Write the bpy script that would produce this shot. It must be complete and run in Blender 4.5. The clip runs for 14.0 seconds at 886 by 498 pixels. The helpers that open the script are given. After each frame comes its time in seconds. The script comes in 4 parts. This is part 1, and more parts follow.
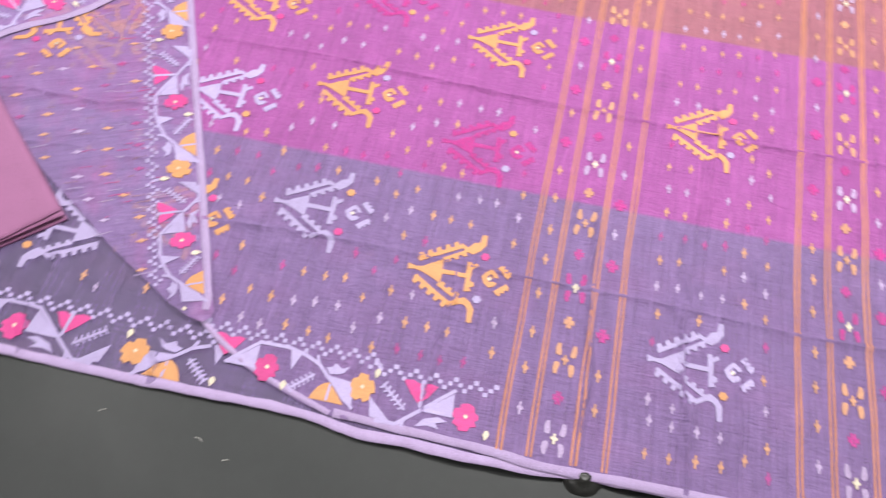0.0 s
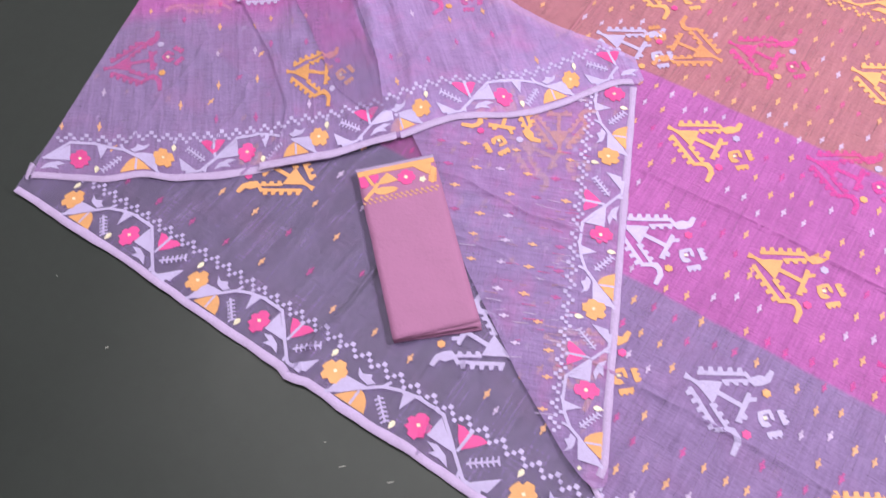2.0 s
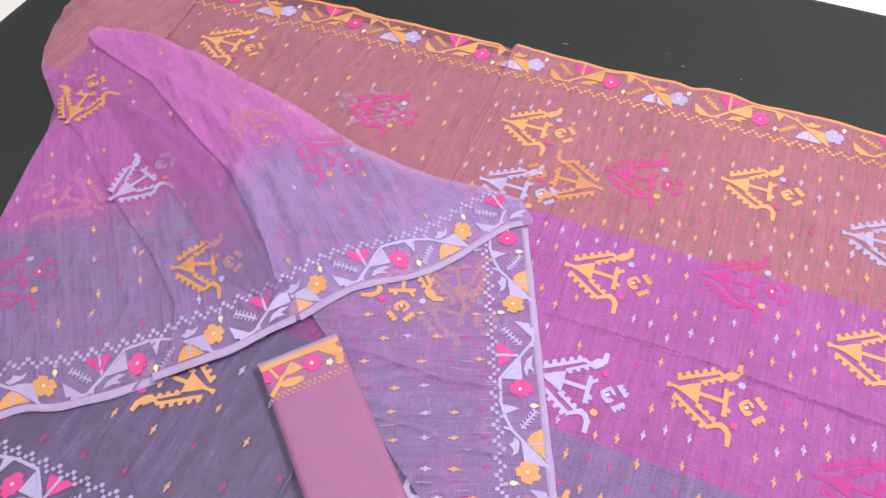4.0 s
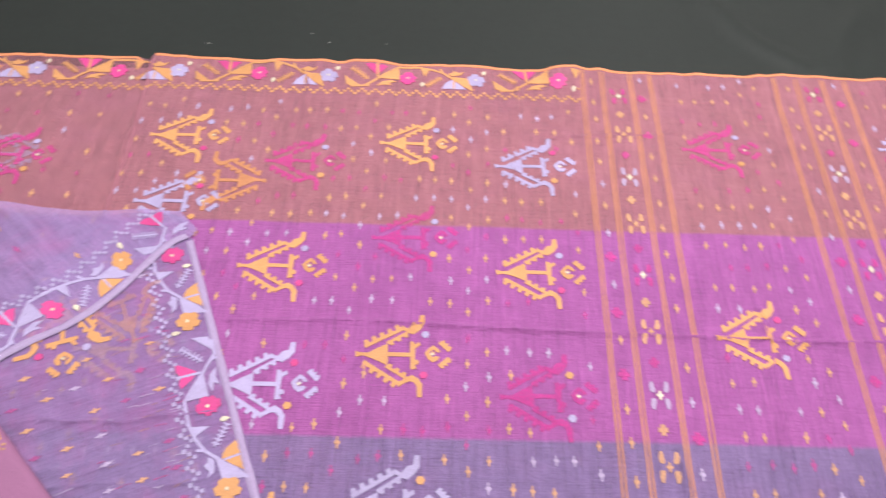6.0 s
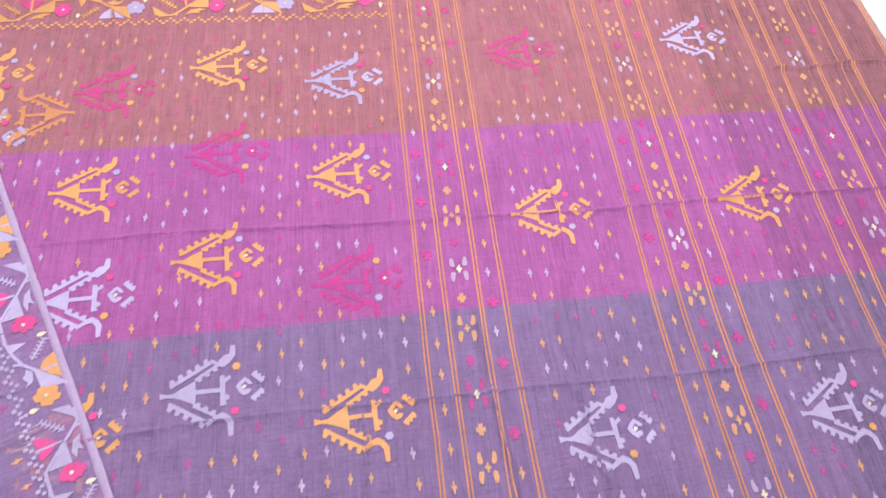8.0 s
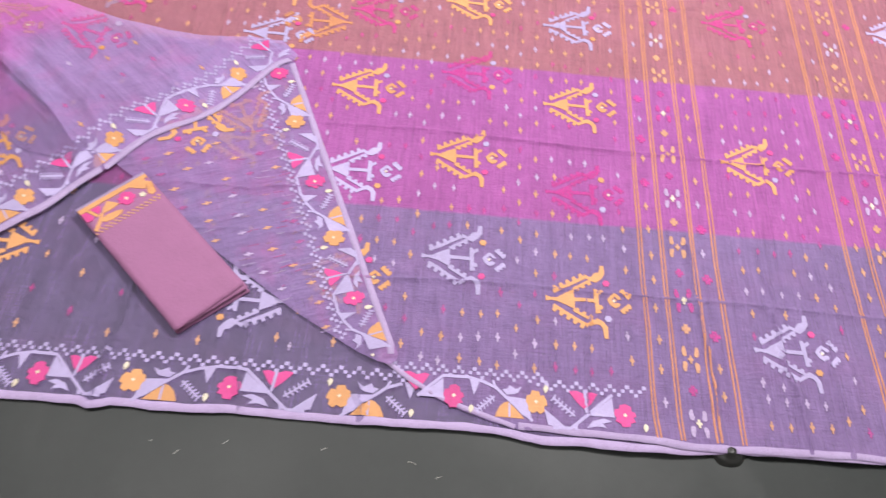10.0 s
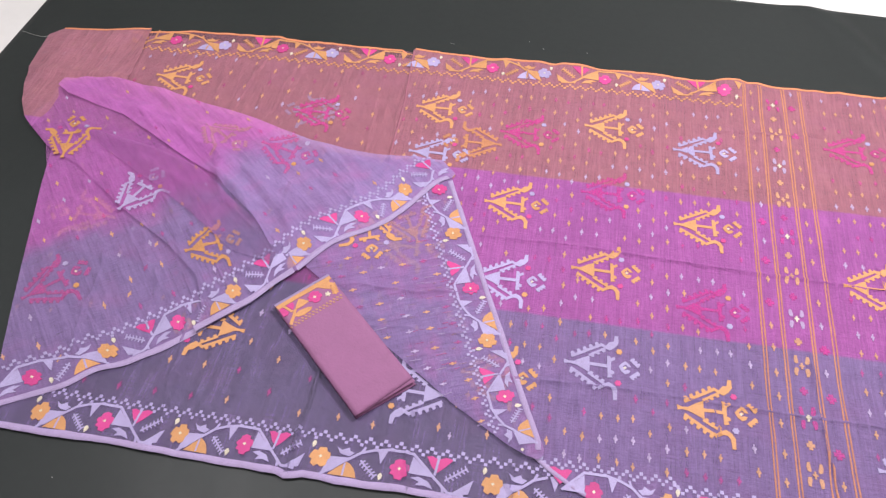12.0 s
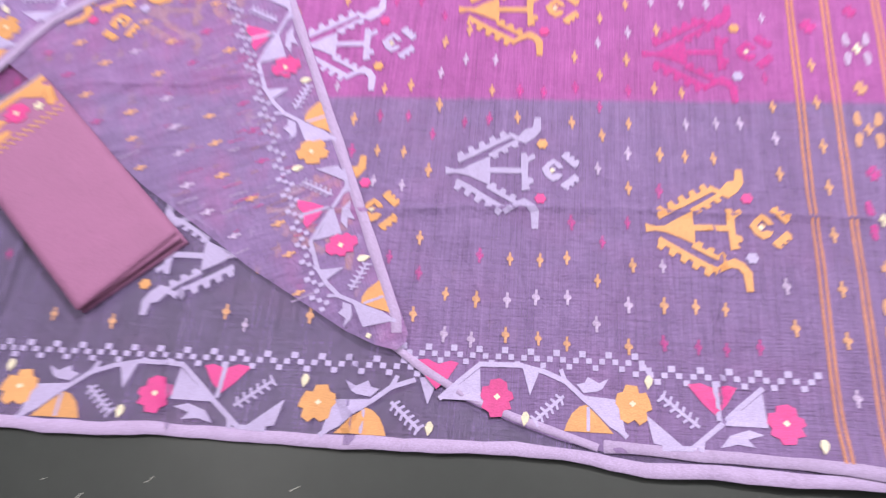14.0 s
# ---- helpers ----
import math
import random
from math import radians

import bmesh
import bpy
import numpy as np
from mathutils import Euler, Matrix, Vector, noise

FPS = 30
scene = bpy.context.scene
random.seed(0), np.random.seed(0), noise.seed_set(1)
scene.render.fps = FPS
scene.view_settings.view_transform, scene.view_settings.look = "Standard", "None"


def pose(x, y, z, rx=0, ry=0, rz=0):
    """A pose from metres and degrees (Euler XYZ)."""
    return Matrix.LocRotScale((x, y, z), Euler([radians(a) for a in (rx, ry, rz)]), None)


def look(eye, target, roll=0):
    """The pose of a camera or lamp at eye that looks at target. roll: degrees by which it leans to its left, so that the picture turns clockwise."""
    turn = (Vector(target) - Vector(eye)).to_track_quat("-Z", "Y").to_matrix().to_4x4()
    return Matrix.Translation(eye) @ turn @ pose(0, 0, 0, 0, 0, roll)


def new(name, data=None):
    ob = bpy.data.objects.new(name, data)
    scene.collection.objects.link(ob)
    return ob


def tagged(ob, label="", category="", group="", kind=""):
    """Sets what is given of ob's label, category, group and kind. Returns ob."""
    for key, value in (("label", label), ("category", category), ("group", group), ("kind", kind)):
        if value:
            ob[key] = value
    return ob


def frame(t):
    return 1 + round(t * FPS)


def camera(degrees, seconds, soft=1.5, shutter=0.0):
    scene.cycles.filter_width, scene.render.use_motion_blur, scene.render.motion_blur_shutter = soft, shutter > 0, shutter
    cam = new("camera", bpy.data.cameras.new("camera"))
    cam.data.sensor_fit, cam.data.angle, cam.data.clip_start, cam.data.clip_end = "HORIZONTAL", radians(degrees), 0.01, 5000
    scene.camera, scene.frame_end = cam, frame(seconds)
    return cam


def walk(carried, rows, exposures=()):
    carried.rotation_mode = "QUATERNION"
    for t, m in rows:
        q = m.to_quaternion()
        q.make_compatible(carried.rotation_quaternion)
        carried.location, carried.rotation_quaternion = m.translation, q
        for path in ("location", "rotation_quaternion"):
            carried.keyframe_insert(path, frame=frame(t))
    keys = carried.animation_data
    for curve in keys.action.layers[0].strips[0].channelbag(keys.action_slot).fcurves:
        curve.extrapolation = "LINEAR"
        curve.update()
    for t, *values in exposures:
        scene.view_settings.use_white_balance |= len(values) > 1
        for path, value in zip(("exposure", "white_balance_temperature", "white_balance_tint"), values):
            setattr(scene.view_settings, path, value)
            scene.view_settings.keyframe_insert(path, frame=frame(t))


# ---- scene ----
cam = camera(63.1, 14.0, soft=1.3, shutter=0.5)
PATH = [
    (0, (0.723, -0.231, 0.931), (0.624, 0.694, -0.84), 7.0),
    (0.5, (0.653, -0.243, 0.93), (0.389, 0.639, -0.845), 4.5),
    (1, (0.524, -0.238, 0.947), (0.103, 0.574, -0.831), 1.2),
    (1.5, (0.393, -0.189, 0.989), (-0.11, 0.555, -0.798), -1.0),
    (2, (0.323, -0.173, 0.992), (-0.225, 0.581, -0.777), -1.8),
    (2.5, (0.272, -0.128, 1.015), (-0.28, 0.673, -0.732), -3.2),
    (2.7, (0.266, -0.097, 1.023), (-0.265, 0.752, -0.708), -2.4),
    (4.8, (0.344, -0.044, 1.021), (0.002, 1.096, -0.586), -0.6),
    (5, (0.375, -0.033, 1.011), (0.113, 1.124, -0.599), 0.7),
    (5.5, (0.451, -0.015, 0.999), (0.365, 1.164, -0.614), 3.4),
    (6, (0.512, -0.011, 0.998), (0.553, 1.159, -0.623), 4.6),
    (6.5, (0.615, -0.031, 1.004), (0.818, 1.118, -0.62), 7.4),
    (7, (0.686, -0.058, 1.013), (0.952, 1.066, -0.62), 8.0),
    (7.2, (0.714, -0.072, 1.013), (0.988, 1.041, -0.626), 8.2),
    (9.3, (0.497, -0.322, 1.021), (0.729, 0.722, -0.67), 7.6),
    (9.5, (0.455, -0.345, 1.022), (0.639, 0.72, -0.661), 8.5),
    (10, (0.408, -0.387, 1.062), (0.473, 0.692, -0.621), 8.9),
    (10.5, (0.348, -0.398, 1.14), (0.286, 0.705, -0.527), 5.0),
    (11, (0.302, -0.411, 1.2), (0.16, 0.762, -0.414), 3.8),
    (11.5, (0.292, -0.425, 1.241), (0.111, 0.763, -0.358), 1.9),
    (12, (0.289, -0.435, 1.256), (0.089, 0.754, -0.34), 1.0),
    (12.5, (0.315, -0.422, 1.211), (0.094, 0.744, -0.399), -1.3),
    (13, (0.383, -0.319, 1.085), (0.18, 0.775, -0.576), -4.5),
    (13.5, (0.48, -0.215, 0.931), (0.263, 0.704, -0.833), -8.0),
    (14, (0.492, -0.125, 0.703), (0.298, 0.667, -1.123), -9.5),
]
EXPOSURES = [(0.0, 0.02, 6590, 10.5), (2.0, 0.10, 6540, 11), (2.7, 0.07, 6520, 10.5), (4.8, -0.17, 6550, 10), (5.5, -0.17, 6570, 8.5), (6.0, -0.13, 6640, 8.5), (7.0, -0.17, 6570, 8.5), (9.5, -0.08, 6660, 9.5), (10.5, -0.02, 6600, 11),
             (11.0, -0.11, 6540, 11.5), (11.5, -0.19, 6460, 12), (12.0, -0.23, 6430, 12.5), (12.5, -0.13, 6430, 12), (13.0, -0.03, 6500, 11.5), (13.5, -0.03, 6540, 12), (14.0, 0.02, 6600, 12)]
walk(cam, [(t, look(eye, target, roll)) for t, eye, target, roll in PATH], EXPOSURES)

# ---- world and light ----
world = bpy.data.worlds.new("room_air")
scene.world = world
world.use_nodes = True
world.node_tree.nodes["Background"].inputs[0].default_value = (0.9, 0.92, 1.0, 1)
world.node_tree.nodes["Background"].inputs[1].default_value = 0.05


def assumed_lamp(x, y, power, sx, sy):
    data = bpy.data.lights.new("assumed_panel_light", "AREA")
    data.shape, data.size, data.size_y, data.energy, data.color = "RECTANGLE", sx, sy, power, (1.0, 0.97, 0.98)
    new("assumed_panel_light", data).matrix_world = pose(x, y, 2.655)


# no source is in view: both lamps are assumed, placed to light the cloth
assumed_lamp(1.35, 1.25, 116, 1.0, 0.4)
assumed_lamp(-0.7, 0.5, 52, 1.0, 0.4)


# ---- materials ----
def nodes_of(name):
    m = bpy.data.materials.new(name)
    m.use_nodes = True
    nt = m.node_tree
    return m, nt, nt.nodes["Principled BSDF"], nt.nodes["Material Output"]


def add(nt, kind, **inputs):
    n = nt.nodes.new(kind)
    for key, val in inputs.items():
        n.inputs[key.replace("_", " ")].default_value = val
    return n


def mixrgb(nt, mode, fac, a, b):
    n = nt.nodes.new("ShaderNodeMix")
    n.data_type, n.blend_type = "RGBA", mode
    for sock, val in ((n.inputs[0], fac), (n.inputs[6], a), (n.inputs[7], b)):
        if isinstance(val, bpy.types.NodeSocket):
            nt.links.new(val, sock)
        else:
            sock.default_value = val if not isinstance(val, tuple) else (*val, 1)
    return n.outputs[2]


def maths(nt, op, a, b=0.0, clamp=False):
    n = nt.nodes.new("ShaderNodeMath")
    n.operation, n.use_clamp = op, clamp
    for sock, val in zip(n.inputs, (a, b)):
        if isinstance(val, bpy.types.NodeSocket):
            nt.links.new(val, sock)
        else:
            sock.default_value = val
    return n.outputs[0]


def mapped(nt, source, scale):
    n = nt.nodes.new("ShaderNodeMapping")
    nt.links.new(source, n.inputs[0])
    n.inputs["Scale"].default_value = scale
    return n.outputs[0]


def noise_at(nt, vec, scale, detail=3.0, rough=0.55):
    n = add(nt, "ShaderNodeTexNoise", Scale=scale, Detail=detail, Roughness=rough)
    nt.links.new(vec, n.inputs["Vector"])
    return n.outputs["Fac"]


def ranged(nt, value, lo, hi, a, b):
    n = nt.nodes.new("ShaderNodeMapRange")
    nt.links.new(value, n.inputs[0])
    for i, v in enumerate((lo, hi, a, b)):
        n.inputs[i + 1].default_value = v
    return n.outputs[0]


PURPLE, MAGENTA, BROWN = (0.284, 0.192, 0.410), (0.466, 0.136, 0.442), (0.455, 0.186, 0.240)


def sheer(name, opacity, tint=1.0, hues=(PURPLE, MAGENTA, BROWN), edges=(0.368, 0.749), soft=0.003, grain=1.0, blush=0.10):
    """Sheer woven cloth with three dyed bands across its width; its grain follows the threads."""
    m, nt, bsdf, out = nodes_of(name)
    uv = nt.nodes.new("ShaderNodeTexCoord").outputs["UV"]
    sep = nt.nodes.new("ShaderNodeSeparateXYZ")
    nt.links.new(uv, sep.inputs[0])
    slub = noise_at(nt, mapped(nt, uv, (230, 5, 1)), 1.0, 3.0, 0.6)
    fine = noise_at(nt, mapped(nt, uv, (800, 16, 1)), 1.0, 3.0, 0.6)
    streak = maths(nt, "ADD", maths(nt, "MULTIPLY", slub, 0.45), maths(nt, "MULTIPLY", fine, 0.55))
    weft = noise_at(nt, mapped(nt, uv, (12, 520, 1)), 1.0, 3.0, 0.6)
    cloud = noise_at(nt, mapped(nt, uv, (6, 6, 1)), 1.0, 4.0, 0.6)
    blotch = noise_at(nt, mapped(nt, uv, (38, 30, 1)), 1.0, 4.0, 0.65)
    v = maths(nt, "ADD", sep.outputs[1], maths(nt, "ADD", maths(nt, "MULTIPLY", maths(nt, "SUBTRACT", streak, 0.5), 0.012), maths(nt, "MULTIPLY", maths(nt, "SUBTRACT", cloud, 0.5), soft * 5 - 0.015)))
    first = ranged(nt, v, edges[0] - soft, edges[0] + soft, 0, 1)
    second = ranged(nt, v, edges[1] - soft, edges[1] + soft, 0, 1)
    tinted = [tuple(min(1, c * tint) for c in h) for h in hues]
    col = mixrgb(nt, "MIX", second, mixrgb(nt, "MIX", first, tinted[0], tinted[1]), tinted[2])
    col = mixrgb(nt, "MULTIPLY", 1.0, col, mixrgb(nt, "MIX", streak, tuple(1 - grain * g for g in (0.44, 0.45, 0.40)), tuple(1 + grain * g for g in (0.42, 0.40, 0.36))))
    rosy = ranged(nt, noise_at(nt, mapped(nt, uv, (9, 13, 1)), 1.0, 5.0, 0.62), 0.48, 0.72, 0.0, blush)
    col = mixrgb(nt, "MIX", rosy, col, tuple(min(1, c * tint) for c in (0.50, 0.15, 0.40)))
    col = mixrgb(nt, "MULTIPLY", 1.0, col, mixrgb(nt, "MIX", blotch, (0.78, 0.76, 0.80), (1.23, 1.24, 1.20)))
    col = mixrgb(nt, "MULTIPLY", 1.0, col, mixrgb(nt, "MIX", cloud, (0.86, 0.84, 0.86), (1.14, 1.16, 1.14)))
    nt.links.new(col, bsdf.inputs["Base Color"])
    bsdf.inputs["Roughness"].default_value = 0.72
    bsdf.inputs["Specular IOR Level"].default_value = 0.25
    bsdf.inputs["Sheen Weight"].default_value = 0.12
    crumple = noise_at(nt, mapped(nt, uv, (34, 24, 1)), 1.0, 5.0, 0.62)
    folds = maths(nt, "ABSOLUTE", maths(nt, "SUBTRACT", noise_at(nt, mapped(nt, uv, (17, 2.2, 1)), 1.0, 4.0, 0.55), 0.5))
    crumple = maths(nt, "ADD", crumple, maths(nt, "MULTIPLY", ranged(nt, folds, 0.0, 0.10, 1.0, 0.0), 0.30))
    crinkle = maths(nt, "ABSOLUTE", maths(nt, "SUBTRACT", noise_at(nt, mapped(nt, uv, (34, 120, 1)), 1.0, 3.0, 0.6), 0.5))
    crumple = maths(nt, "ADD", crumple, maths(nt, "MULTIPLY", ranged(nt, crinkle, 0.0, 0.12, 1.0, 0.0), 0.09))
    bump = add(nt, "ShaderNodeBump", Strength=0.95, Distance=0.0085)
    nt.links.new(maths(nt, "ADD", maths(nt, "MULTIPLY", streak, 0.13 * grain), maths(nt, "ADD", crumple, maths(nt, "MULTIPLY", weft, 0.22))), bump.inputs["Height"])
    nt.links.new(bump.outputs[0], bsdf.inputs["Normal"])
    clear = nt.nodes.new("ShaderNodeBsdfTransparent")
    mix = nt.nodes.new("ShaderNodeMixShader")
    dense = maths(nt, "ADD", maths(nt, "MULTIPLY", maths(nt, "SUBTRACT", streak, 0.5), 0.35 * grain), opacity, True)
    dense = maths(nt, "ADD", ranged(nt, folds, 0.0, 0.07, 0.09, 0.0), dense, True)
    dense = maths(nt, "ADD", maths(nt, "MULTIPLY", maths(nt, "SUBTRACT", weft, 0.5), 0.25), dense, True)
    nt.links.new(dense, mix.inputs[0])
    nt.links.new(clear.outputs[0], mix.inputs[1])
    nt.links.new(bsdf.outputs[0], mix.inputs[2])
    nt.links.new(mix.outputs[0], out.inputs["Surface"])
    return m


def thread(name, colour, gloss=0.55, cover=1.0, rough_dye=1.0):
    """Thick embroidery thread, with fine stitch ridges and uneven dye."""
    m, nt, bsdf, out = nodes_of(name)
    pos = nt.nodes.new("ShaderNodeTexCoord").outputs["Object"]
    stitch = noise_at(nt, mapped(nt, pos, (420, 900, 420)), 1.0, 2.0, 0.6)
    patch = noise_at(nt, pos, 45.0, 3.0, 0.6)
    var = nt.nodes.new("ShaderNodeObjectInfo").outputs["Random"]
    col = mixrgb(nt, "MULTIPLY", 1.0, colour, mixrgb(nt, "MIX", stitch, tuple(1 - rough_dye * g for g in (0.32, 0.34, 0.32)), tuple([1 + 0.28 * rough_dye] * 3)))
    col = mixrgb(nt, "MULTIPLY", 1.0, col, mixrgb(nt, "MIX", patch, (0.85, 0.82, 0.84), (1.13, 1.15, 1.14)))
    col = mixrgb(nt, "MULTIPLY", 1.0, col, mixrgb(nt, "MIX", var, (0.90, 0.90, 0.90), (1.08, 1.08, 1.08)))
    nt.links.new(col, bsdf.inputs["Base Color"])
    bsdf.inputs["Roughness"].default_value = gloss
    bsdf.inputs["Specular IOR Level"].default_value = 0.3
    bump = add(nt, "ShaderNodeBump", Strength=0.5, Distance=0.0008)
    nt.links.new(stitch, bump.inputs["Height"])
    nt.links.new(bump.outputs[0], bsdf.inputs["Normal"])
    if cover < 1:
        clear = nt.nodes.new("ShaderNodeBsdfTransparent")
        mix = nt.nodes.new("ShaderNodeMixShader")
        nt.links.new(maths(nt, "ADD", maths(nt, "MULTIPLY", maths(nt, "SUBTRACT", stitch, 0.5), 0.5), cover, True), mix.inputs[0])
        nt.links.new(clear.outputs[0], mix.inputs[1])
        nt.links.new(bsdf.outputs[0], mix.inputs[2])
        nt.links.new(mix.outputs[0], out.inputs["Surface"])
    return m


def plain(name, colour, rough, scale, amount=0.12, bumps=0.0, bump_scale=60.0, spec=0.4):
    m, nt, bsdf, out = nodes_of(name)
    pos = nt.nodes.new("ShaderNodeTexCoord").outputs["Object"]
    big = noise_at(nt, pos, scale, 4.0, 0.6)
    fine = noise_at(nt, pos, scale * 24, 3.0, 0.6)
    lo, hi = tuple([1 - amount] * 3), tuple([1 + amount] * 3)
    col = mixrgb(nt, "MULTIPLY", 1.0, colour, mixrgb(nt, "MIX", big, lo, hi))
    col = mixrgb(nt, "MULTIPLY", 1.0, col, mixrgb(nt, "MIX", fine, lo, hi))
    nt.links.new(col, bsdf.inputs["Base Color"])
    nt.links.new(ranged(nt, big, 0.3, 0.7, rough - 0.06, rough + 0.06), bsdf.inputs["Roughness"])
    bsdf.inputs["Specular IOR Level"].default_value = spec
    if bumps:
        bump = add(nt, "ShaderNodeBump", Strength=0.6, Distance=bumps)
        nt.links.new(noise_at(nt, pos, bump_scale, 4.0, 0.6), bump.inputs["Height"])
        nt.links.new(bump.outputs[0], bsdf.inputs["Normal"])
    return m


CLOTH_TOP = sheer("top_cloth", 0.56)
CLOTH_INNER = sheer("inner_cloth", 0.62, 1.12)
CLOTH_LOW = sheer("lower_cloth", 0.40, 1.0, ((0.274, 0.204, 0.424), MAGENTA, BROWN))
CLOTH_BACK = sheer("backing_cloth", 0.78, 1.08)
CLOTH_FLAP = sheer("flap_cloth", 0.52, 1.18, grain=0.55, blush=0.45)
CLOTH_TURN = sheer("turned_cloth", 0.58, 1.1)
GOLD = thread("marigold_thread", (0.60, 0.30, 0.125))
LILAC = thread("lilac_thread", (0.40, 0.345, 0.56))
PINK = thread("pink_thread", (0.58, 0.062, 0.25))
PINK_PALE = thread("reverse_pink_thread", (0.66, 0.08, 0.33), 0.65, 0.45)
GOLD_PALE = thread("worn_marigold_thread", (0.63, 0.305, 0.105), 0.6, 0.84)
LILAC_PALE = thread("reverse_lilac_thread", (0.45, 0.38, 0.60), 0.65, 0.78)
PINK_FINE = thread("fine_pink_thread", (0.74, 0.06, 0.36), 0.6, 0.48)
PINK_SOFT = thread("soft_pink_thread", (0.76, 0.05, 0.36), 0.65, 0.46)
PINK_FAINT = thread("faint_pink_thread", (0.74, 0.06, 0.36), 0.6, 0.40)
GOLD_FINE = thread("fine_marigold_thread", (0.70, 0.38, 0.21), 0.6, 0.74)
GOLD_GHOST = thread("reverse_marigold_thread", (0.74, 0.34, 0.14), 0.7, 0.56)
GOLD_DIM = thread("dim_marigold_thread", (0.70, 0.34, 0.24), 0.75, 0.30)
LILAC_DIM = thread("dim_lilac_thread", (0.58, 0.47, 0.70), 0.7, 0.42)
LILAC_FINE = thread("fine_lilac_thread", (0.58, 0.47, 0.70), 0.6, 0.66)
CREAM = thread("cream_thread", (0.72, 0.66, 0.50), 0.4, 0.9)
STRIPE = thread("orange_stripe_thread", (0.66, 0.29, 0.16), 0.6, 0.76)
HEM_LILAC = thread("lilac_hem", (0.43, 0.335, 0.545), 0.7, 0.88, 0.4)
HEM_ORANGE = thread("orange_hem", (0.70, 0.27, 0.13), 0.7, 0.93, 0.6)
FOLD_EDGE = thread("rose_fold_edge", (0.50, 0.20, 0.27), 0.7, 0.62, 0.5)
BLOUSE = plain("mauve_blouse_cloth", (0.305, 0.128, 0.250), 0.78, 34.0, 0.10, 0.0016, 170.0, 0.3)
MAT_BLACK = plain("black_sheet", (0.0182, 0.0228, 0.0216), 0.5, 2.2, 0.16, 0.0015, 9.0, 0.35)
FLOOR_WHITE = plain("white_floor_paint", (0.78, 0.77, 0.74), 0.45, 1.1, 0.04)
# greyed so the unseen walls and ceiling bounce less light onto the folds
WALL_LOW_BOUNCE = plain("low_bounce_wall_paint", (0.50, 0.49, 0.48), 0.85, 0.9, 0.04, 0.001, 40.0)
DARK_CLOTH = plain("dark_cloth", (0.012, 0.013, 0.012), 0.38, 20.0, 0.1, 0.001, 120.0)
LAMP_BODY = plain("assumed_fixture_housing", (0.8, 0.8, 0.8), 0.4, 3.0, 0.03)
LINT = plain("lint_thread", (0.50, 0.50, 0.47), 0.8, 40.0, 0.1)


# ---- mesh helpers ----
def mesh_object(name, verts, faces, mat, parent=None, label="", uvs=None, smooth=True):
    me = bpy.data.meshes.new(name)
    me.from_pydata([tuple(map(float, p)) for p in verts], [], [tuple(map(int, f)) for f in faces])
    mats = mat if isinstance(mat, (list, tuple)) else [mat]
    for mm in mats:
        me.materials.append(mm)
    if uvs is not None:
        layer = me.uv_layers.new(name="cloth")
        idx = np.zeros(len(me.loops), dtype=np.int32)
        me.loops.foreach_get("vertex_index", idx)
        layer.data.foreach_set("uv", np.asarray(uvs, dtype=np.float32)[idx].ravel())
    me.polygons.foreach_set("use_smooth", [smooth] * len(me.polygons))
    me.update()
    ob = new(name, me)
    ob.parent = parent
    if label:
        tagged(ob, label)
    return ob


def part(name, bm, material, parent, label=""):
    me = bpy.data.meshes.new(name)
    bm.to_mesh(me)
    bm.free()
    me.materials.append(material)
    ob = new(name, me)
    ob.parent = parent
    if label:
        tagged(ob, label)
    return ob


def inside(poly, pts):
    poly, pts = np.asarray(poly, float), np.atleast_2d(np.asarray(pts, float))
    x, y = pts[:, 0], pts[:, 1]
    hit = np.zeros(len(pts), bool)
    a, b = poly, np.roll(poly, -1, 0)
    for (x0, y0), (x1, y1) in zip(a, b):
        cross = (y0 > y) != (y1 > y)
        if y1 != y0:
            hit ^= cross & (x < (x1 - x0) * (y - y0) / (y1 - y0) + x0)
    return hit


def dense(poly, step):
    out = []
    for p, q in zip(poly, list(poly[1:]) + [poly[0]]):
        n = max(1, int(math.ceil(math.dist(p, q) / step)))
        out += [(p[0] + (q[0] - p[0]) * k / n, p[1] + (q[1] - p[1]) * k / n) for k in range(n)]
    return out


def triangulated(poly, step, extra=()):
    """Triangles that fill a plan outline, with a net of inner points a step apart."""
    from mathutils import geometry
    rim = dense(poly, step)
    arr = np.array(rim)
    lo, hi = arr.min(0), arr.max(0)
    gx, gy = np.meshgrid(np.arange(lo[0] + step / 2, hi[0], step), np.arange(lo[1] + step / 2, hi[1], step))
    gx = gx + (np.arange(gx.shape[0]) % 2)[:, None] * step * 0.5
    grid = np.stack([gx.ravel(), gy.ravel()], 1)
    grid = grid[inside(arr, grid)] if len(grid) else grid
    keep = np.array(extra)[inside(arr, extra)] if len(extra) else ()
    if len(keep):
        far = np.ones(len(grid), bool)
        for c0 in range(0, len(grid), 2000):
            block = grid[c0:c0 + 2000]
            far[c0:c0 + 2000] = ((block[:, None, :] - keep[None, ::3, :]) ** 2).sum(2).min(1) > (0.35 * step) ** 2
        grid = np.concatenate([grid[far], keep])
    pts = [Vector(p) for p in rim] + [Vector((float(p[0]), float(p[1]))) for p in grid]
    n = len(rim)
    edges = [(i, (i + 1) % n) for i in range(n)]
    vs, _, fs, *_ = geometry.delaunay_2d_cdt(pts, edges, [], 1, 1e-6)
    return np.array([tuple(p) for p in vs]), [tuple(f) for f in fs]


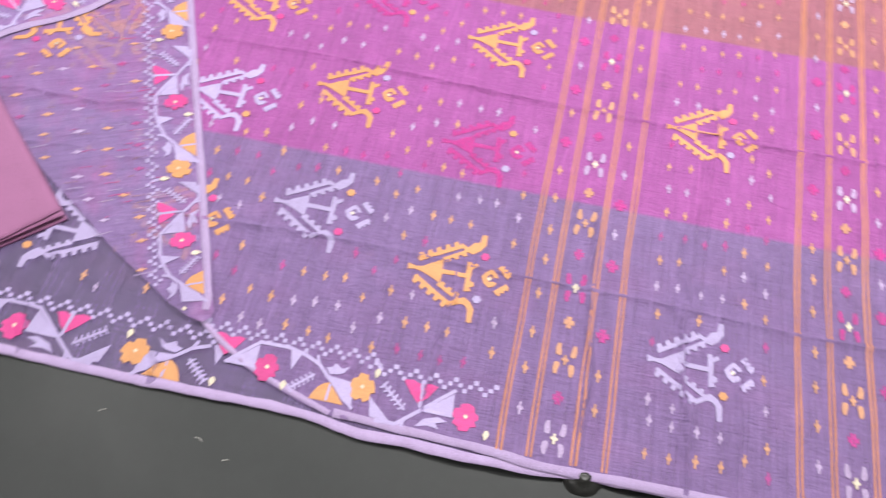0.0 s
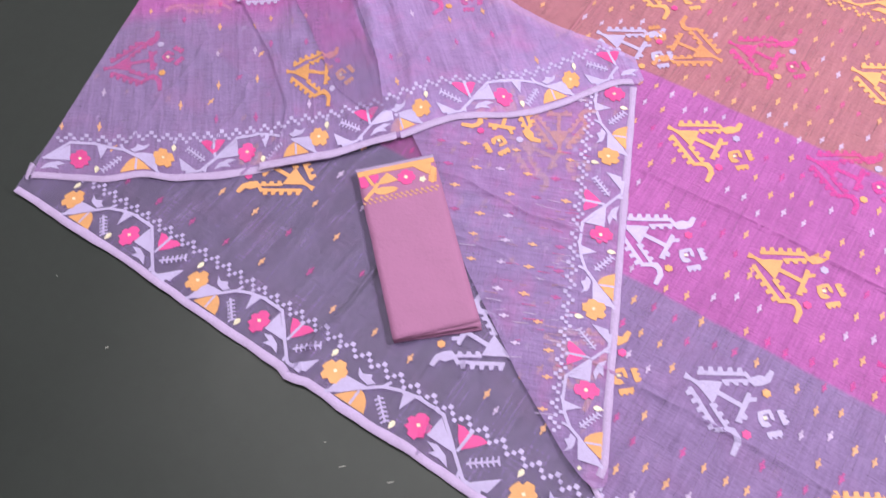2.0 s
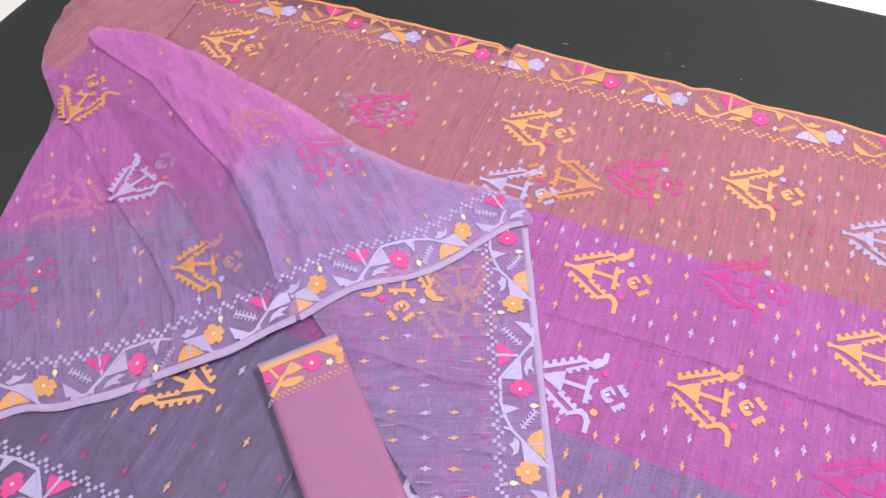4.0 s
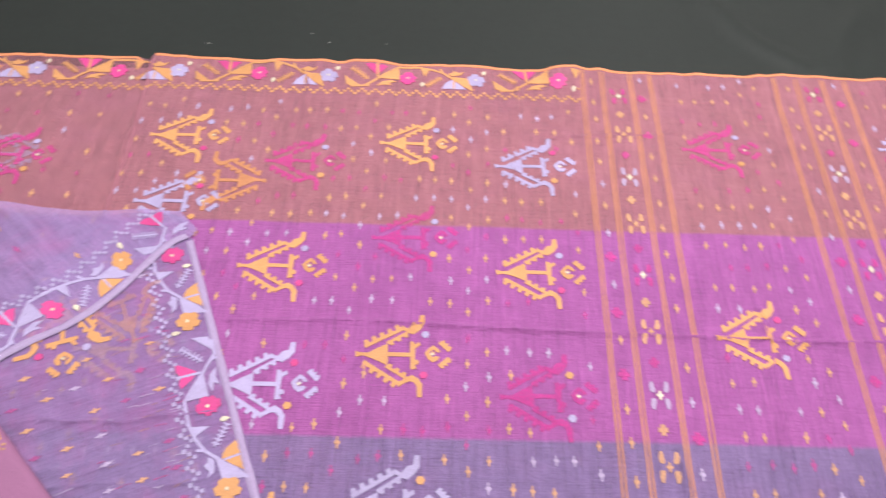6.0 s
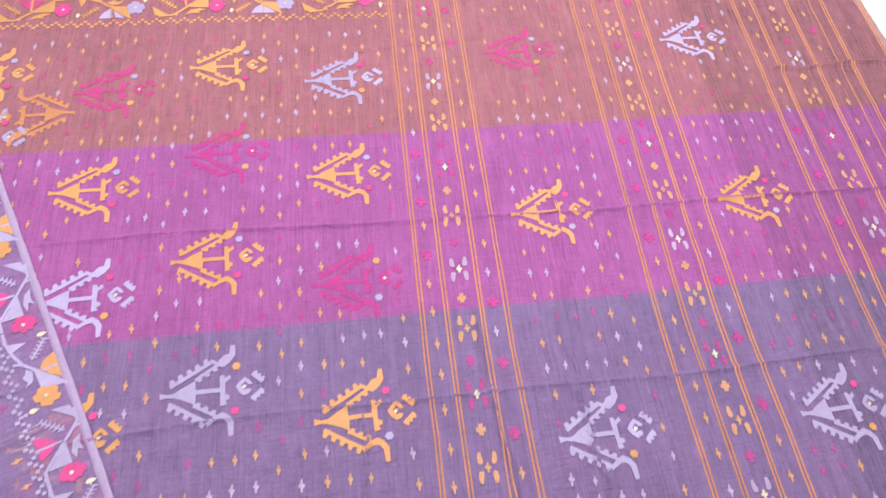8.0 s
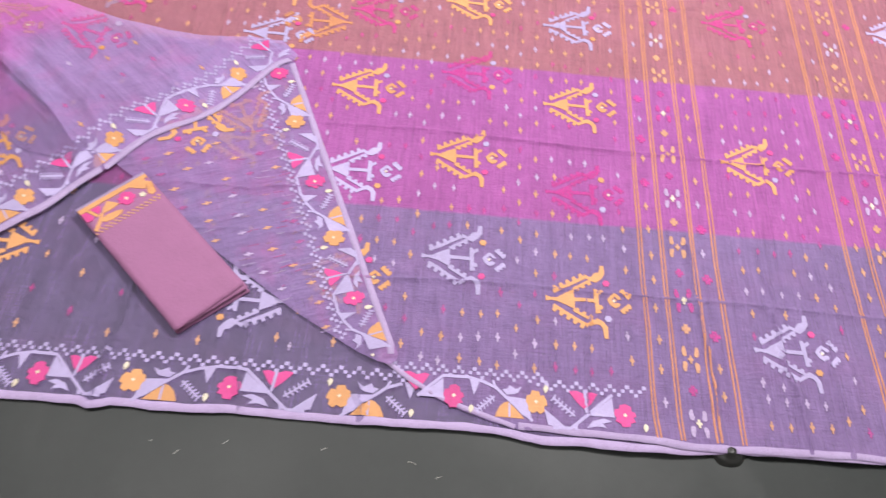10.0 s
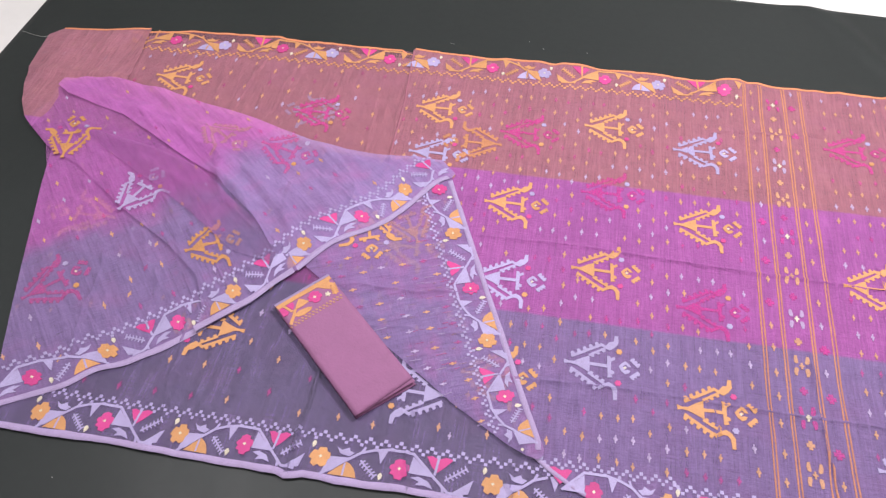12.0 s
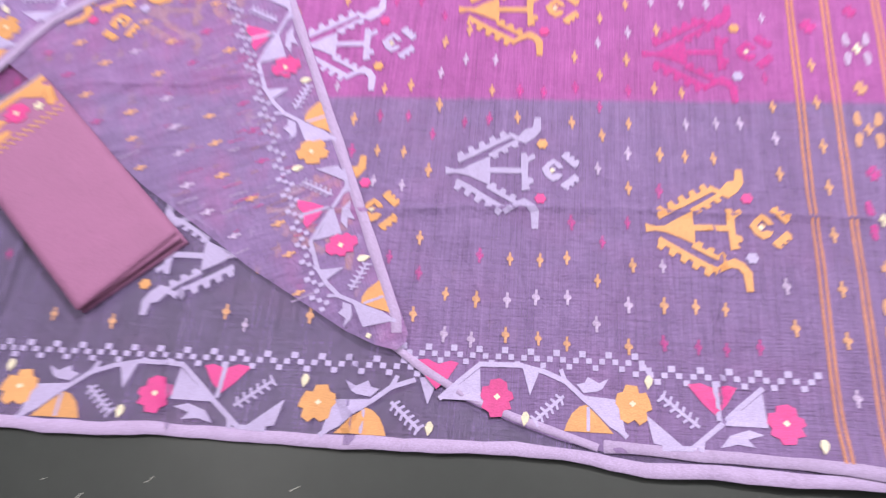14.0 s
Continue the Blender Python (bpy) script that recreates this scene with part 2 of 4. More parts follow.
def rim_edges(faces):
    seen = {}
    for f in faces:
        for a, b in zip(f, f[1:] + f[:1]):
            key = (min(a, b), max(a, b))
            seen[key] = None if key in seen else (a, b)
    return [e for e in seen.values() if e]


# ---- how the cloth lies ----
def smooth(x):
    x = min(1.0, max(0.0, x))
    return x * x * (3 - 2 * x)


def warp(u, v):
    """From the cloth's own length and width to the plan: the weave lies slightly askew."""
    shear = 0.058 * max(0.0, u - 0.6) * min(1.15, max(0.0, (v - 0.3) / 0.9))
    return u + shear, v + 0.021 * (u - 0.4) + 0.012 * (u - 0.4) * v


def unwarp(x, y):
    u = x
    for _ in range(4):
        v = (y - 0.021 * (u - 0.4)) / (1 + 0.012 * (u - 0.4))
        u = x - 0.058 * max(0.0, u - 0.6) * min(1.15, max(0.0, (v - 0.3) / 0.9))
    return u, v


# creases left by storage: from, to, height, half width
CREASES = [((0.2, 0.547), (1.9, 0.578), 0.0040, 0.0042), ((0.3, 0.220), (1.9, 0.266), 0.0030, 0.0040),
           ((0.885, 0.36), (0.905, -0.02), 0.0060, 0.0052), ((1.02, 0.3), (1.04, -0.02), 0.0046, 0.0046),
           ((0.40, 0.70), (0.46, 0.10), 0.0013, 0.0060), ((0.68, 1.15), (0.66, 0.74), 0.0020, 0.0045),
           ((0.25, 1.14), (0.27, 0.80), 0.0022, 0.0045), ((0.70, 0.22), (0.69, 0.0), 0.0033, 0.0045),
           ((-0.052, 0.30), (-0.047, -0.03), 0.0072, 0.0036), ((0.15, 0.12), (0.16, -0.03), 0.0030, 0.0040),
           ((1.60, 0.90), (1.90, 0.92), 0.0056, 0.0060), ((1.12, 0.35), (1.10, -0.02), 0.0030, 0.0050),
           ((-0.45, 1.1), (-0.47, 0.9), 0.0020, 0.0045), ((0.72, 0.98), (1.0, 1.01), 0.0024, 0.0040), ((1.06, 0.62), (1.05, 0.36), 0.0026, 0.0050),
           ((0.335, 0.06), (0.345, -0.03), 0.0042, 0.0050), ((-0.069, 1.15), (-0.044, 0.72), 0.0026, 0.0040), ((-0.07, 0.360), (0.23, 0.392), 0.0034, 0.0038), ((-0.02, 0.27), (0.25, 0.30), 0.0020, 0.0040), ((-0.58, 0.36), (-0.54, 0.12), 0.0022, 0.0050), ((-0.45, 0.33), (-0.40, 0.16), 0.0022, 0.0050), ((-0.35, 0.26), (-0.30, -0.02), 0.0024, 0.0045)]


def crease_wander(t, h):
    return 0.004 * math.sin(t * 9 + h * 900) + 0.002 * math.sin(t * 23 + h * 400)


def crease_net():
    """Extra points along the creases, so that the cloth can bend sharply there."""
    out = []
    for (x0, y0), (x1, y1), h, w in CREASES:
        L = math.hypot(x1 - x0, y1 - y0)
        nx, ny = (y1 - y0) / L, -(x1 - x0) / L
        n = int(L / 0.009)
        for k in range(n + 1):
            t = k / n
            for o in (-2.2, -1.1, -0.5, 0.0, 0.5, 1.1, 2.2):
                d = o * w + crease_wander(t, h)
                out.append((x0 + (x1 - x0) * t + nx * d, y0 + (y1 - y0) * t + ny * d))
    return out


def lie(x, y):
    """Height of the lowest cloth above the mat's plane: soft waves, sharp creases, lifted hems."""
    p = Vector((x * 5.0, y * 5.0, 0.3))
    z = 0.0030 + 0.0016 * noise.noise(p) + 0.0014 * noise.noise(p * 2.7) + 0.0008 * noise.noise(p * 6.5)
    for (x0, y0), (x1, y1), h, w in CREASES:
        dx, dy = x1 - x0, y1 - y0
        L = math.hypot(dx, dy)
        t = ((x - x0) * dx + (y - y0) * dy) / (L * L)
        if -0.05 < t < 1.05:
            d = ((x - x0) * dy - (y - y0) * dx) / L - crease_wander(t, h)
            if abs(d) < 5 * w:
                rise = math.exp(-abs(d / w) ** 1.3) if d > 0 else math.exp(-abs(d / (0.55 * w)) ** 1.3)
                z += 1.9 * h * rise * smooth((t + 0.05) * 8) * smooth((1.05 - t) * 8) * (0.75 + 0.5 * noise.noise(Vector((t * 6, h * 500, 0))))
    if x > 0.55 and y < 0.34:
        z += 0.0042 * max(-0.2, noise.noise(Vector((x * 17.0 + 0.6 * math.sin(y * 9), y * 1.6, 7.0)))) * smooth((0.34 - y) / 0.3) * smooth((x - 0.55) * 6)
    if y < 0.03:
        z += (0.0065 if x > 0.6 else 0.003) * (0.6 + 0.8 * noise.noise(Vector((x * 7.0, 4.0, 0)))) * smooth((0.03 - y) / 0.05)
    if y > 1.10:
        z += 0.026 * max(0.0, 0.1 + noise.noise(Vector((x * 7.0, 9.0, 0))) + 0.35 * noise.noise(Vector((x * 24.0, 9.0, 3)))) ** 1.5 * smooth((y - 1.10) / 0.06)
    return max(0.0008, z)


EDGE_X, EDGE_R = 1.905, 0.02


def over_edge(x, y, z):
    """Cloth past the mat's edge bends round it and hangs down."""
    a = x - EDGE_X
    if a <= 0:
        return x, y, z
    turn = min(a / EDGE_R, math.pi / 2)
    r = EDGE_R + z
    down = max(0.0, a - EDGE_R * math.pi / 2)
    return EDGE_X + r * math.sin(turn) + 0.55 * down, y, -EDGE_R + r * math.cos(turn) - 0.83 * down


class Layer:
    """One layer of cloth: its outline in its own length and width, and how it maps to the room."""

    def __init__(self, to_plan, lift, outline, back=unwarp):
        self.to_plan, self.lift, self.outline, self.back = to_plan, lift, outline, back

    def place(self, u, v, h=0.0):
        x, y = self.to_plan(u, v)
        return over_edge(x, y, lie(x, y) + self.lift(x, y) + h)

    def sheet(self, name, mat, parent, step=0.012, label=""):
        vs, fs = triangulated(self.outline, step, [self.back(*p) for p in crease_net()])
        pts = [self.place(u, v) for u, v in vs]
        return mesh_object(name, pts, fs, mat, parent, label, uvs=vs)

    def holds(self, pts, share=0.75):
        return inside(self.outline, pts).mean() >= share


def run_edge(u, base, size, seed):
    return base + size * (noise.noise(Vector((u * 4.2, seed, 0.7))) + 0.5 * noise.noise(Vector((u * 11.0, seed, 2.7))) + 0.28 * noise.noise(Vector((u * 37.0, seed, 4.7))))


def line_map(p, q, rim=()):
    """Length along p to q, width to the left of it, counted from the hem's own curve through the rim points."""
    (x0, y0), (x1, y1) = p, q
    L = math.dist(p, q)
    dx, dy = (x1 - x0) / L, (y1 - y0) / L
    flat = lambda x, y: ((x - x0) * dx + (y - y0) * dy, -(x - x0) * dy + (y - y0) * dx)
    along, off = zip(*([flat(*r) for r in rim] or [(0, 0), (L, 0)]))

    def dip(u):
        return float(np.mean([np.interp(u + d, along, off) for d in (-0.012, -0.006, 0.0, 0.006, 0.012)]))

    def forth(u, v):
        w = v + 0.035 + dip(u) * (1 - smooth((v - 0.03) / 0.15))
        return x0 + u * dx - w * dy, y0 + u * dy + w * dx

    def back(x, y):
        u, w = flat(x, y)
        v = w - 0.035
        for _ in range(6):
            v = w - 0.035 - dip(u) * (1 - smooth((v - 0.03) / 0.15))
        return u, v

    return forth, back


# ---- drawn shapes of the embroidery, in metres ----
def shape(points, step=0.010):
    return triangulated([(x * 0.001, y * 0.001) for x, y in points], step)


def bar(p, q, w):
    (x0, y0), (x1, y1) = p, q
    L = math.dist(p, q)
    nx, ny = -(y1 - y0) / L * w / 2, (x1 - x0) / L * w / 2
    return [(x0 + nx, y0 + ny), (x0 - nx, y0 - ny), (x1 - nx, y1 - ny), (x1 + nx, y1 + ny)]


def lobed(cx, cy, r, lobes, depth):
    n = lobes * 6
    return [(cx + r * (1 + depth * math.cos(lobes * a)) * math.cos(a), cy + r * (1 + depth * math.cos(lobes * a)) * math.sin(a))
            for a in (2 * math.pi * k / n for k in range(n))]


def toothed(p, q, w, teeth, size, side):
    """A band from p to q with stepped teeth along one side."""
    (x0, y0), (x1, y1) = p, q
    L = math.dist(p, q)
    dx, dy = (x1 - x0) / L, (y1 - y0) / L
    nx, ny = -dy * side, dx * side
    at = lambda a, b: (x0 + dx * a + nx * b, y0 + dy * a + ny * b)
    pts = [at(0, -w / 2), at(L, -w / 2), at(L, w / 2)]
    pitch = L / teeth
    for k in range(teeth - 1, -1, -1):
        a = k * pitch
        pts += [at(a + pitch * 0.72, w / 2), at(a + pitch * 0.66, w / 2 + size), at(a + pitch * 0.22, w / 2 + size * 0.9), at(a + pitch * 0.12, w / 2)]
    pts += [at(0, w / 2)]
    return pts


def fern(p, q, teeth, size, w):
    """A stalk with short leaves to both sides."""
    (x0, y0), (x1, y1) = p, q
    L = math.dist(p, q)
    dx, dy = (x1 - x0) / L, (y1 - y0) / L
    out = [bar(p, q, w)]
    for k in range(teeth):
        a = (k + 0.6) / teeth * L
        c = (x0 + dx * a, y0 + dy * a)
        for s in (1, -1):
            out.append(bar(c, (c[0] + dx * size * 0.35 - dy * s * size, c[1] + dy * size * 0.35 + dx * s * size), w * 0.8))
    return out


def bend(points, w):
    """One outline of a bent stem of even width."""
    left, right = [], []
    for i, p in enumerate(points):
        a, b = points[max(0, i - 1)], points[min(len(points) - 1, i + 1)]
        L = math.dist(a, b)
        nx, ny = -(b[1] - a[1]) / L * w / 2, (b[0] - a[0]) / L * w / 2
        left.append((p[0] + nx, p[1] + ny))
        right.append((p[0] - nx, p[1] - ny))
    return left + right[::-1]


TEMPLE = [shape(s) for s in (
    [(-3, 4), (8, 1), (18, 2), (30, 10), (47, 19), (48, 4), (83, 4), (82, 24), (88, 24), (90, 19), (97, 24), (99, 18), (91, 12), (91, -7), (97, -9), (98, -15), (92, -17), (95, -23), (85, -25), (84, -3), (49, -3), (49, -19), (34, -12), (19, -6), (8, -4), (-2, -6)],
    toothed((11, 12), (70, 48), 6.2, 5, 7, 1), toothed((46, 20), (79, 42), 5, 3, 5, -1),
    toothed((11, -14), (70, -50), 6.2, 5, 7, -1), toothed((46, -20), (80, -40), 5, 3, 5, 1),
    [(67, 53), (78, 47), (86, 57), (94, 59), (96, 73), (103, 73), (104, 56), (97, 45), (87, 37), (79, 40), (69, 45)],
    [(67, -55), (78, -48), (85, -45), (91, -46), (96, -52), (98, -71), (105, -71), (105, -50), (98, -40), (88, -34), (80, -38), (69, -46)])]
BLOSSOM = [shape(s) for s in (
    [(106, 4), (112, 12), (119, 18), (127, 12), (131, 6), (125, 5), (120, 11), (114, 5), (118, -3), (124, -1), (130, -3), (126, -9), (119, -12), (111, -6)], bar((117, 5), (122, 3), 4),
    toothed((130, 24), (146, 9), 7.5, 3, 3, 1), toothed((130, -19), (146, -4), 7.5, 3, 3, -1))]
DOT = shape(lobed(0, 0, 6, 6, 0.12))
KNOT = shape(lobed(0, 0, 2.6, 4, 0.2))
CROSS = shape([(-1.2, -8.5), (1.4, -8.5), (1.5, -3.2), (4.0, -1.6), (3.8, 1.5), (1.4, 2.6), (1.3, 8.0), (-1.1, 8.0), (-1.4, 3.2), (-3.8, 1.7), (-3.9, -1.4), (-1.5, -2.6)])
PLUS = shape([(-3.8, -10), (0, -8.4), (3.6, -10), (4.2, -5), (3.4, -3.2), (9, -4.2), (8, 0), (9, 3.8), (3.4, 3.2), (4.0, 5), (3.4, 10), (0, 8.4), (-3.6, 10), (-4.2, 5), (-3.4, 3.2), (-9, 4.2), (-8, 0), (-9, -3.8), (-3.4, -3.2), (-4.2, -5)])
PETALS = [shape([(x * 4.6, y * 6), (x * 6.5, y * 4.5), (x * 9.5, y * 6), (x * 10.5, y * 14), (x * 9.2, y * 22), (x * 6.2, y * 22.5), (x * 5.2, y * 15), (x * 4.4, y * 10)]) for x in (-1, 1) for y in (-1, 1)]
SQUARE = shape([(-3.2, -3.0), (3.0, -3.2), (3.2, 3.0), (-3.0, 3.2)])
# one repeat of the flowering vine, 309 mm long, from one round flower to the next
VINE = [shape(s) for s in (
    bend([(7, -31), (30, -12), (55, 6)], 5.0), bend([(53, 4.5), (71, 19), (95, 28)], 5.0), bend([(93, 27.5), (121, 33), (166, 32)], 5.0), bend([(163, 33), (186, 14), (206, -4)], 5.0), bend([(204, -2.5), (234, -27), (262, -28)], 5.0),
    [(15, 4), (57, 7), (26, -21), (8, -31)], [(99, 30), (119, 34), (109, 4)], [(164, 28), (204, -4), (161, -4)], [(238, -29), (276, 2), (270, -24)],
    [(26, 24), (36, 19), (48, 25), (51, 19), (60, 17), (52, 9), (38, 11), (32, 14)],
    [(166, -11), (180, -7), (198, -13), (208, -25), (192, -21), (176, -23), (182, -16)],
    bar((210, 37), (207, 0), 4.5), bar((47, -4), (47, -27), 3.5), bar((72, 20), (77, 31), 4.5), bar((224, -18), (226, -29), 5))]
VINE += [shape(s) for s in fern((73, 5), (104, -21), 6, 6.5, 3.2) + fern((226, -7), (262, 21), 6, 6.5, 3.2)]
FAN = shape([(21, -28), (36, -13), (49, -2), (56, -4), (64, -11), (69, -20), (72, -28)])
HEART = shape([(188, 32), (197, 34), (210, 30), (223, 35), (236, 33), (222, 16), (210, 5), (199, 15)])
ROUND = shape([(-17, 4), (-13, 12), (-6, 11), (-4, 18), (8, 19), (11, 12), (17, 10), (19, 1), (15, -4), (14, -14), (6, -18), (-1, -14), (-6, -19), (-14, -14), (-13, -6), (-19, -4)])
ROSE = shape([(144 + x, y) for x, y in ((-16, 6), (-11, 8), (-10, 15), (-2, 19), (8, 17), (9, 11), (16, 10), (18, 1), (14, -4), (16, -10), (8, -14), (6, -19), (-6, -18), (-8, -12), (-16, -10), (-13, -3), (-18, 0))])
BUD = shape([(-1, -7), (3, -2), (4, 3), (1, 7), (-2, 6), (-4, 1)])


def laid(name, layer, shapes, mat, parent, u, v, angle=0.0, su=1.0, sv=1.0, h=0.0009, label="", clip=True, limit=9.0):
    """Lays drawn shapes onto a layer as a raised mesh with edges of its own."""
    ca, sa = math.cos(angle), math.sin(angle)
    verts, faces = [], []
    for pts, tris in shapes:
        q = np.stack([u + pts[:, 0] * su * ca - pts[:, 1] * sv * sa, v + pts[:, 0] * su * sa + pts[:, 1] * sv * ca], 1)
        if clip and not (layer.holds(q) and q[:, 0].max() < limit):
            continue
        n, k = len(verts), len(q)
        for a, b in q:
            verts.append(layer.place(a, b, h))
        faces += [tuple(i + n for i in t) for t in tris]
        rim = rim_edges(tris)
        low = {}
        for a, b in rim:
            for i in (a, b):
                if i not in low:
                    low[i] = len(verts)
                    verts.append(layer.place(q[i][0], q[i][1], -0.0002))
            faces.append((a + n, low[a], low[b], b + n))
    if not faces:
        return None
    return mesh_object(name, verts, faces, mat, parent, label, smooth=False)


TAKEN = []


def temple_motif(layer, u, v, mat, parent, angle=0.0, s=1.0, dots=(None, None)):
    base = laid("temple_motif", layer, TEMPLE, mat, parent, u, v, angle, s, s)
    if not base:
        base = laid("temple_motif", layer, TEMPLE, mat, parent, u, v, angle, s, s, clip=False)
    laid("blossom", layer, BLOSSOM, mat, base, u, v, angle, s, s)
    ca, sa = math.cos(angle), math.sin(angle)
    for (a, b), m, sh in (((0.106, 0.037), dots[0], DOT), ((0.106, -0.034), dots[1], DOT), ((0.118, 0.002), CREAM, KNOT)):
        if m:
            laid("dot", layer, [sh], m, base, u + (a * ca - b * sa) * s, v + (a * sa + b * ca) * s, angle, s, s, 0.0012)
    TAKEN.append((layer, u, v, angle))
    return base


def border_repeat(layer, u, v, parent, period=0.309, palette=0, zig=1, sv=1.0, limit=9.0):
    """One repeat of the border: vine, leaves, flowers and the stepped row of squares."""
    vine, flower, fan = ((LILAC, GOLD, GOLD), (GOLD, LILAC, LILAC))[palette]
    su = period / 0.309
    base = laid("border_vine", layer, VINE, vine, parent, u, v, 0, su, sv, limit=limit)
    base = base or parent
    laid("round_flower", layer, [ROUND], flower, base, u, v, 0, su, sv, 0.0012, limit=limit)
    laid("rose_flower", layer, [ROSE], PINK, base, u, v, 0, su, sv, 0.0012, limit=limit)
    laid("fan_leaf", layer, [FAN], fan, base, u, v, 0, su, sv, 0.0007, limit=limit)
    laid("heart_leaf", layer, [HEART], PINK, base, u, v, 0, su, sv, 0.0007, limit=limit)
    for a, b, sh in ((0.113, -0.019, BUD), (-0.016, 0.022, BUD), (0.144, 0.001, KNOT), (0.001, 0.001, KNOT)):
        laid("bud", layer, [sh], CREAM, base, u + a * su, v + b * sv, 0, 1, 1, 0.0016, limit=limit)
    squares = []
    for k in range(44):
        a = (k + 0.5) * 0.309 / 44 - 0.020
        b = (0.034 + 0.0066 * (0, 1, 2, 1)[k % 4]) * zig - (0.003 if zig < 0 else 0)
        squares.append((SQUARE[0] * np.array([[0.98, 0.90]]) * (1, 1, 1.14, 1)[k % 4] + np.array([[a, b]]), SQUARE[1]))
    laid("stepped_trim", layer, squares, vine, base, u, v, 0, su, sv, 0.0007, limit=limit)


def ribbon(name, layer, along, width, mat, parent, h=0.0012, label=""):
    """A strip of even width along a line of (u, v) points, folded down at both edges."""
    verts, faces = [], []
    full = width
    for i, (u, v) in enumerate(along):
        width = full * (1 + 0.22 * noise.noise(Vector((u * 23, v * 23, full * 900))))
        a, b = along[max(0, i - 1)], along[min(len(along) - 1, i + 1)]
        L = math.dist(a, b)
        nu, nv = -(b[1] - a[1]) / L * width / 2, (b[0] - a[0]) / L * width / 2
        verts += [layer.place(u + nu, v + nv, -0.0003), layer.place(u + nu * 0.9, v + nv * 0.9, h), layer.place(u - nu * 0.9, v - nv * 0.9, h), layer.place(u - nu, v - nv, -0.0003)]
    for i in range(len(along) - 1):
        for k in range(3):
            faces.append((4 * i + k, 4 * i + k + 1, 4 * i + k + 5, 4 * i + k + 4))
    return mesh_object(name, verts, faces, mat, parent, label)


# ---- room ----
def slab(name, x0, y0, z0, x1, y1, z1, mat, label, kind="structure", category=""):
    bm = bmesh.new()
    bmesh.ops.create_cube(bm, size=1.0)
    for p in bm.verts:
        p.co = (x0 if p.co.x < 0 else x1, y0 if p.co.y < 0 else y1, z0 if p.co.z < 0 else z1)
    return tagged(part(name, bm, mat, None), label, category or name.split("_")[0], kind=kind)


MAT_H = 0.11
slab("floor", -2.6, -2.2, -MAT_H - 0.1, 3.4, 3.2, -MAT_H, FLOOR_WHITE, "plain white painted floor under the mat")
# ceiling and walls are assumed, out of view; they close the room
slab("ceiling", -2.6, -2.2, 2.7, 3.4, 3.2, 2.8, WALL_LOW_BOUNCE, "assumed ceiling out of view, greyed to bounce less light")
slab("wall_north", -2.6, 3.2, -MAT_H, 3.4, 3.32, 2.7, WALL_LOW_BOUNCE, "assumed wall out of view, greyed to bounce less light")
slab("wall_south", -2.6, -2.32, -MAT_H, 3.4, -2.2, 2.7, WALL_LOW_BOUNCE, "assumed wall out of view, greyed to bounce less light")
slab("wall_east", 3.4, -2.32, -MAT_H, 3.52, 3.32, 2.7, WALL_LOW_BOUNCE, "assumed wall out of view, greyed to bounce less light")
slab("wall_west", -2.72, -2.32, -MAT_H, -2.6, 3.32, 2.7, WALL_LOW_BOUNCE, "assumed wall out of view, greyed to bounce less light")


# fixture added around each assumed lamp, never in view
def assumed_fixture(x, y, sx, sy):
    base = new("assumed_fixture")
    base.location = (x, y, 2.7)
    tagged(base, "assumed white flat panel light on the ceiling, out of view", "ceiling light", "ceiling lights")
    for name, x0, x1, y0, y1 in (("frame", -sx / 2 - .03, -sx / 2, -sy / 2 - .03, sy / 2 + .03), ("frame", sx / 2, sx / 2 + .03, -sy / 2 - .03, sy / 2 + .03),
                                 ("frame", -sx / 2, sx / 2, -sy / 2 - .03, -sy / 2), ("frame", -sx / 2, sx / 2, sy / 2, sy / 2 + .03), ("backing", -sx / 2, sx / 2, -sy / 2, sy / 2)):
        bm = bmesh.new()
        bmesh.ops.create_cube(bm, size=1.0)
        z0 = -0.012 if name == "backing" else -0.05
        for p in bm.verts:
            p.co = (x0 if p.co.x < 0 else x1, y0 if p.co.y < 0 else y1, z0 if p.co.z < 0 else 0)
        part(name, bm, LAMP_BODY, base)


assumed_fixture(1.35, 1.25, 1.0, 0.4)
assumed_fixture(-0.7, 0.5, 1.0, 0.4)


# ---- mat ----
def mat_height(x, y):
    p = Vector((x * 2.3, y * 2.3, 5.0))
    z = -0.0016 + 0.0012 * noise.noise(p) + 0.0006 * noise.noise(p * 3.1)
    for x0, y0, ang, h, w, L in ((1.15, 1.42, 2.3, 0.007, 0.03, 0.35), (1.45, 1.40, 1.2, 0.008, 0.025, 0.25), (1.70, 1.42, 1.9, 0.006, 0.03, 0.3),
                                 (1.02, -0.28, 1.9, 0.006, 0.02, 0.22), (1.25, -0.22, 1.4, 0.005, 0.02, 0.2), (-0.9, 0.1, 0.9, 0.004, 0.04, 0.3), (0.2, -0.3, 0.2, 0.003, 0.05, 0.4)):
        a = (x - x0) * math.cos(ang) + (y - y0) * math.sin(ang)
        b = -(x - x0) * math.sin(ang) + (y - y0) * math.cos(ang) + 0.02 * math.sin(a * 14)
        z += 1.5 * h * math.exp(-(b / w) ** 2 - (a / L) ** 2)
    under = min(1.0, max(0.0, (y + 0.02) * 12)) * min(1.0, max(0.0, (1.13 - y) * 12)) * min(1.0, max(0, (x + 1.0) * 8))
    return z * (1 - under) - 0.002 * under


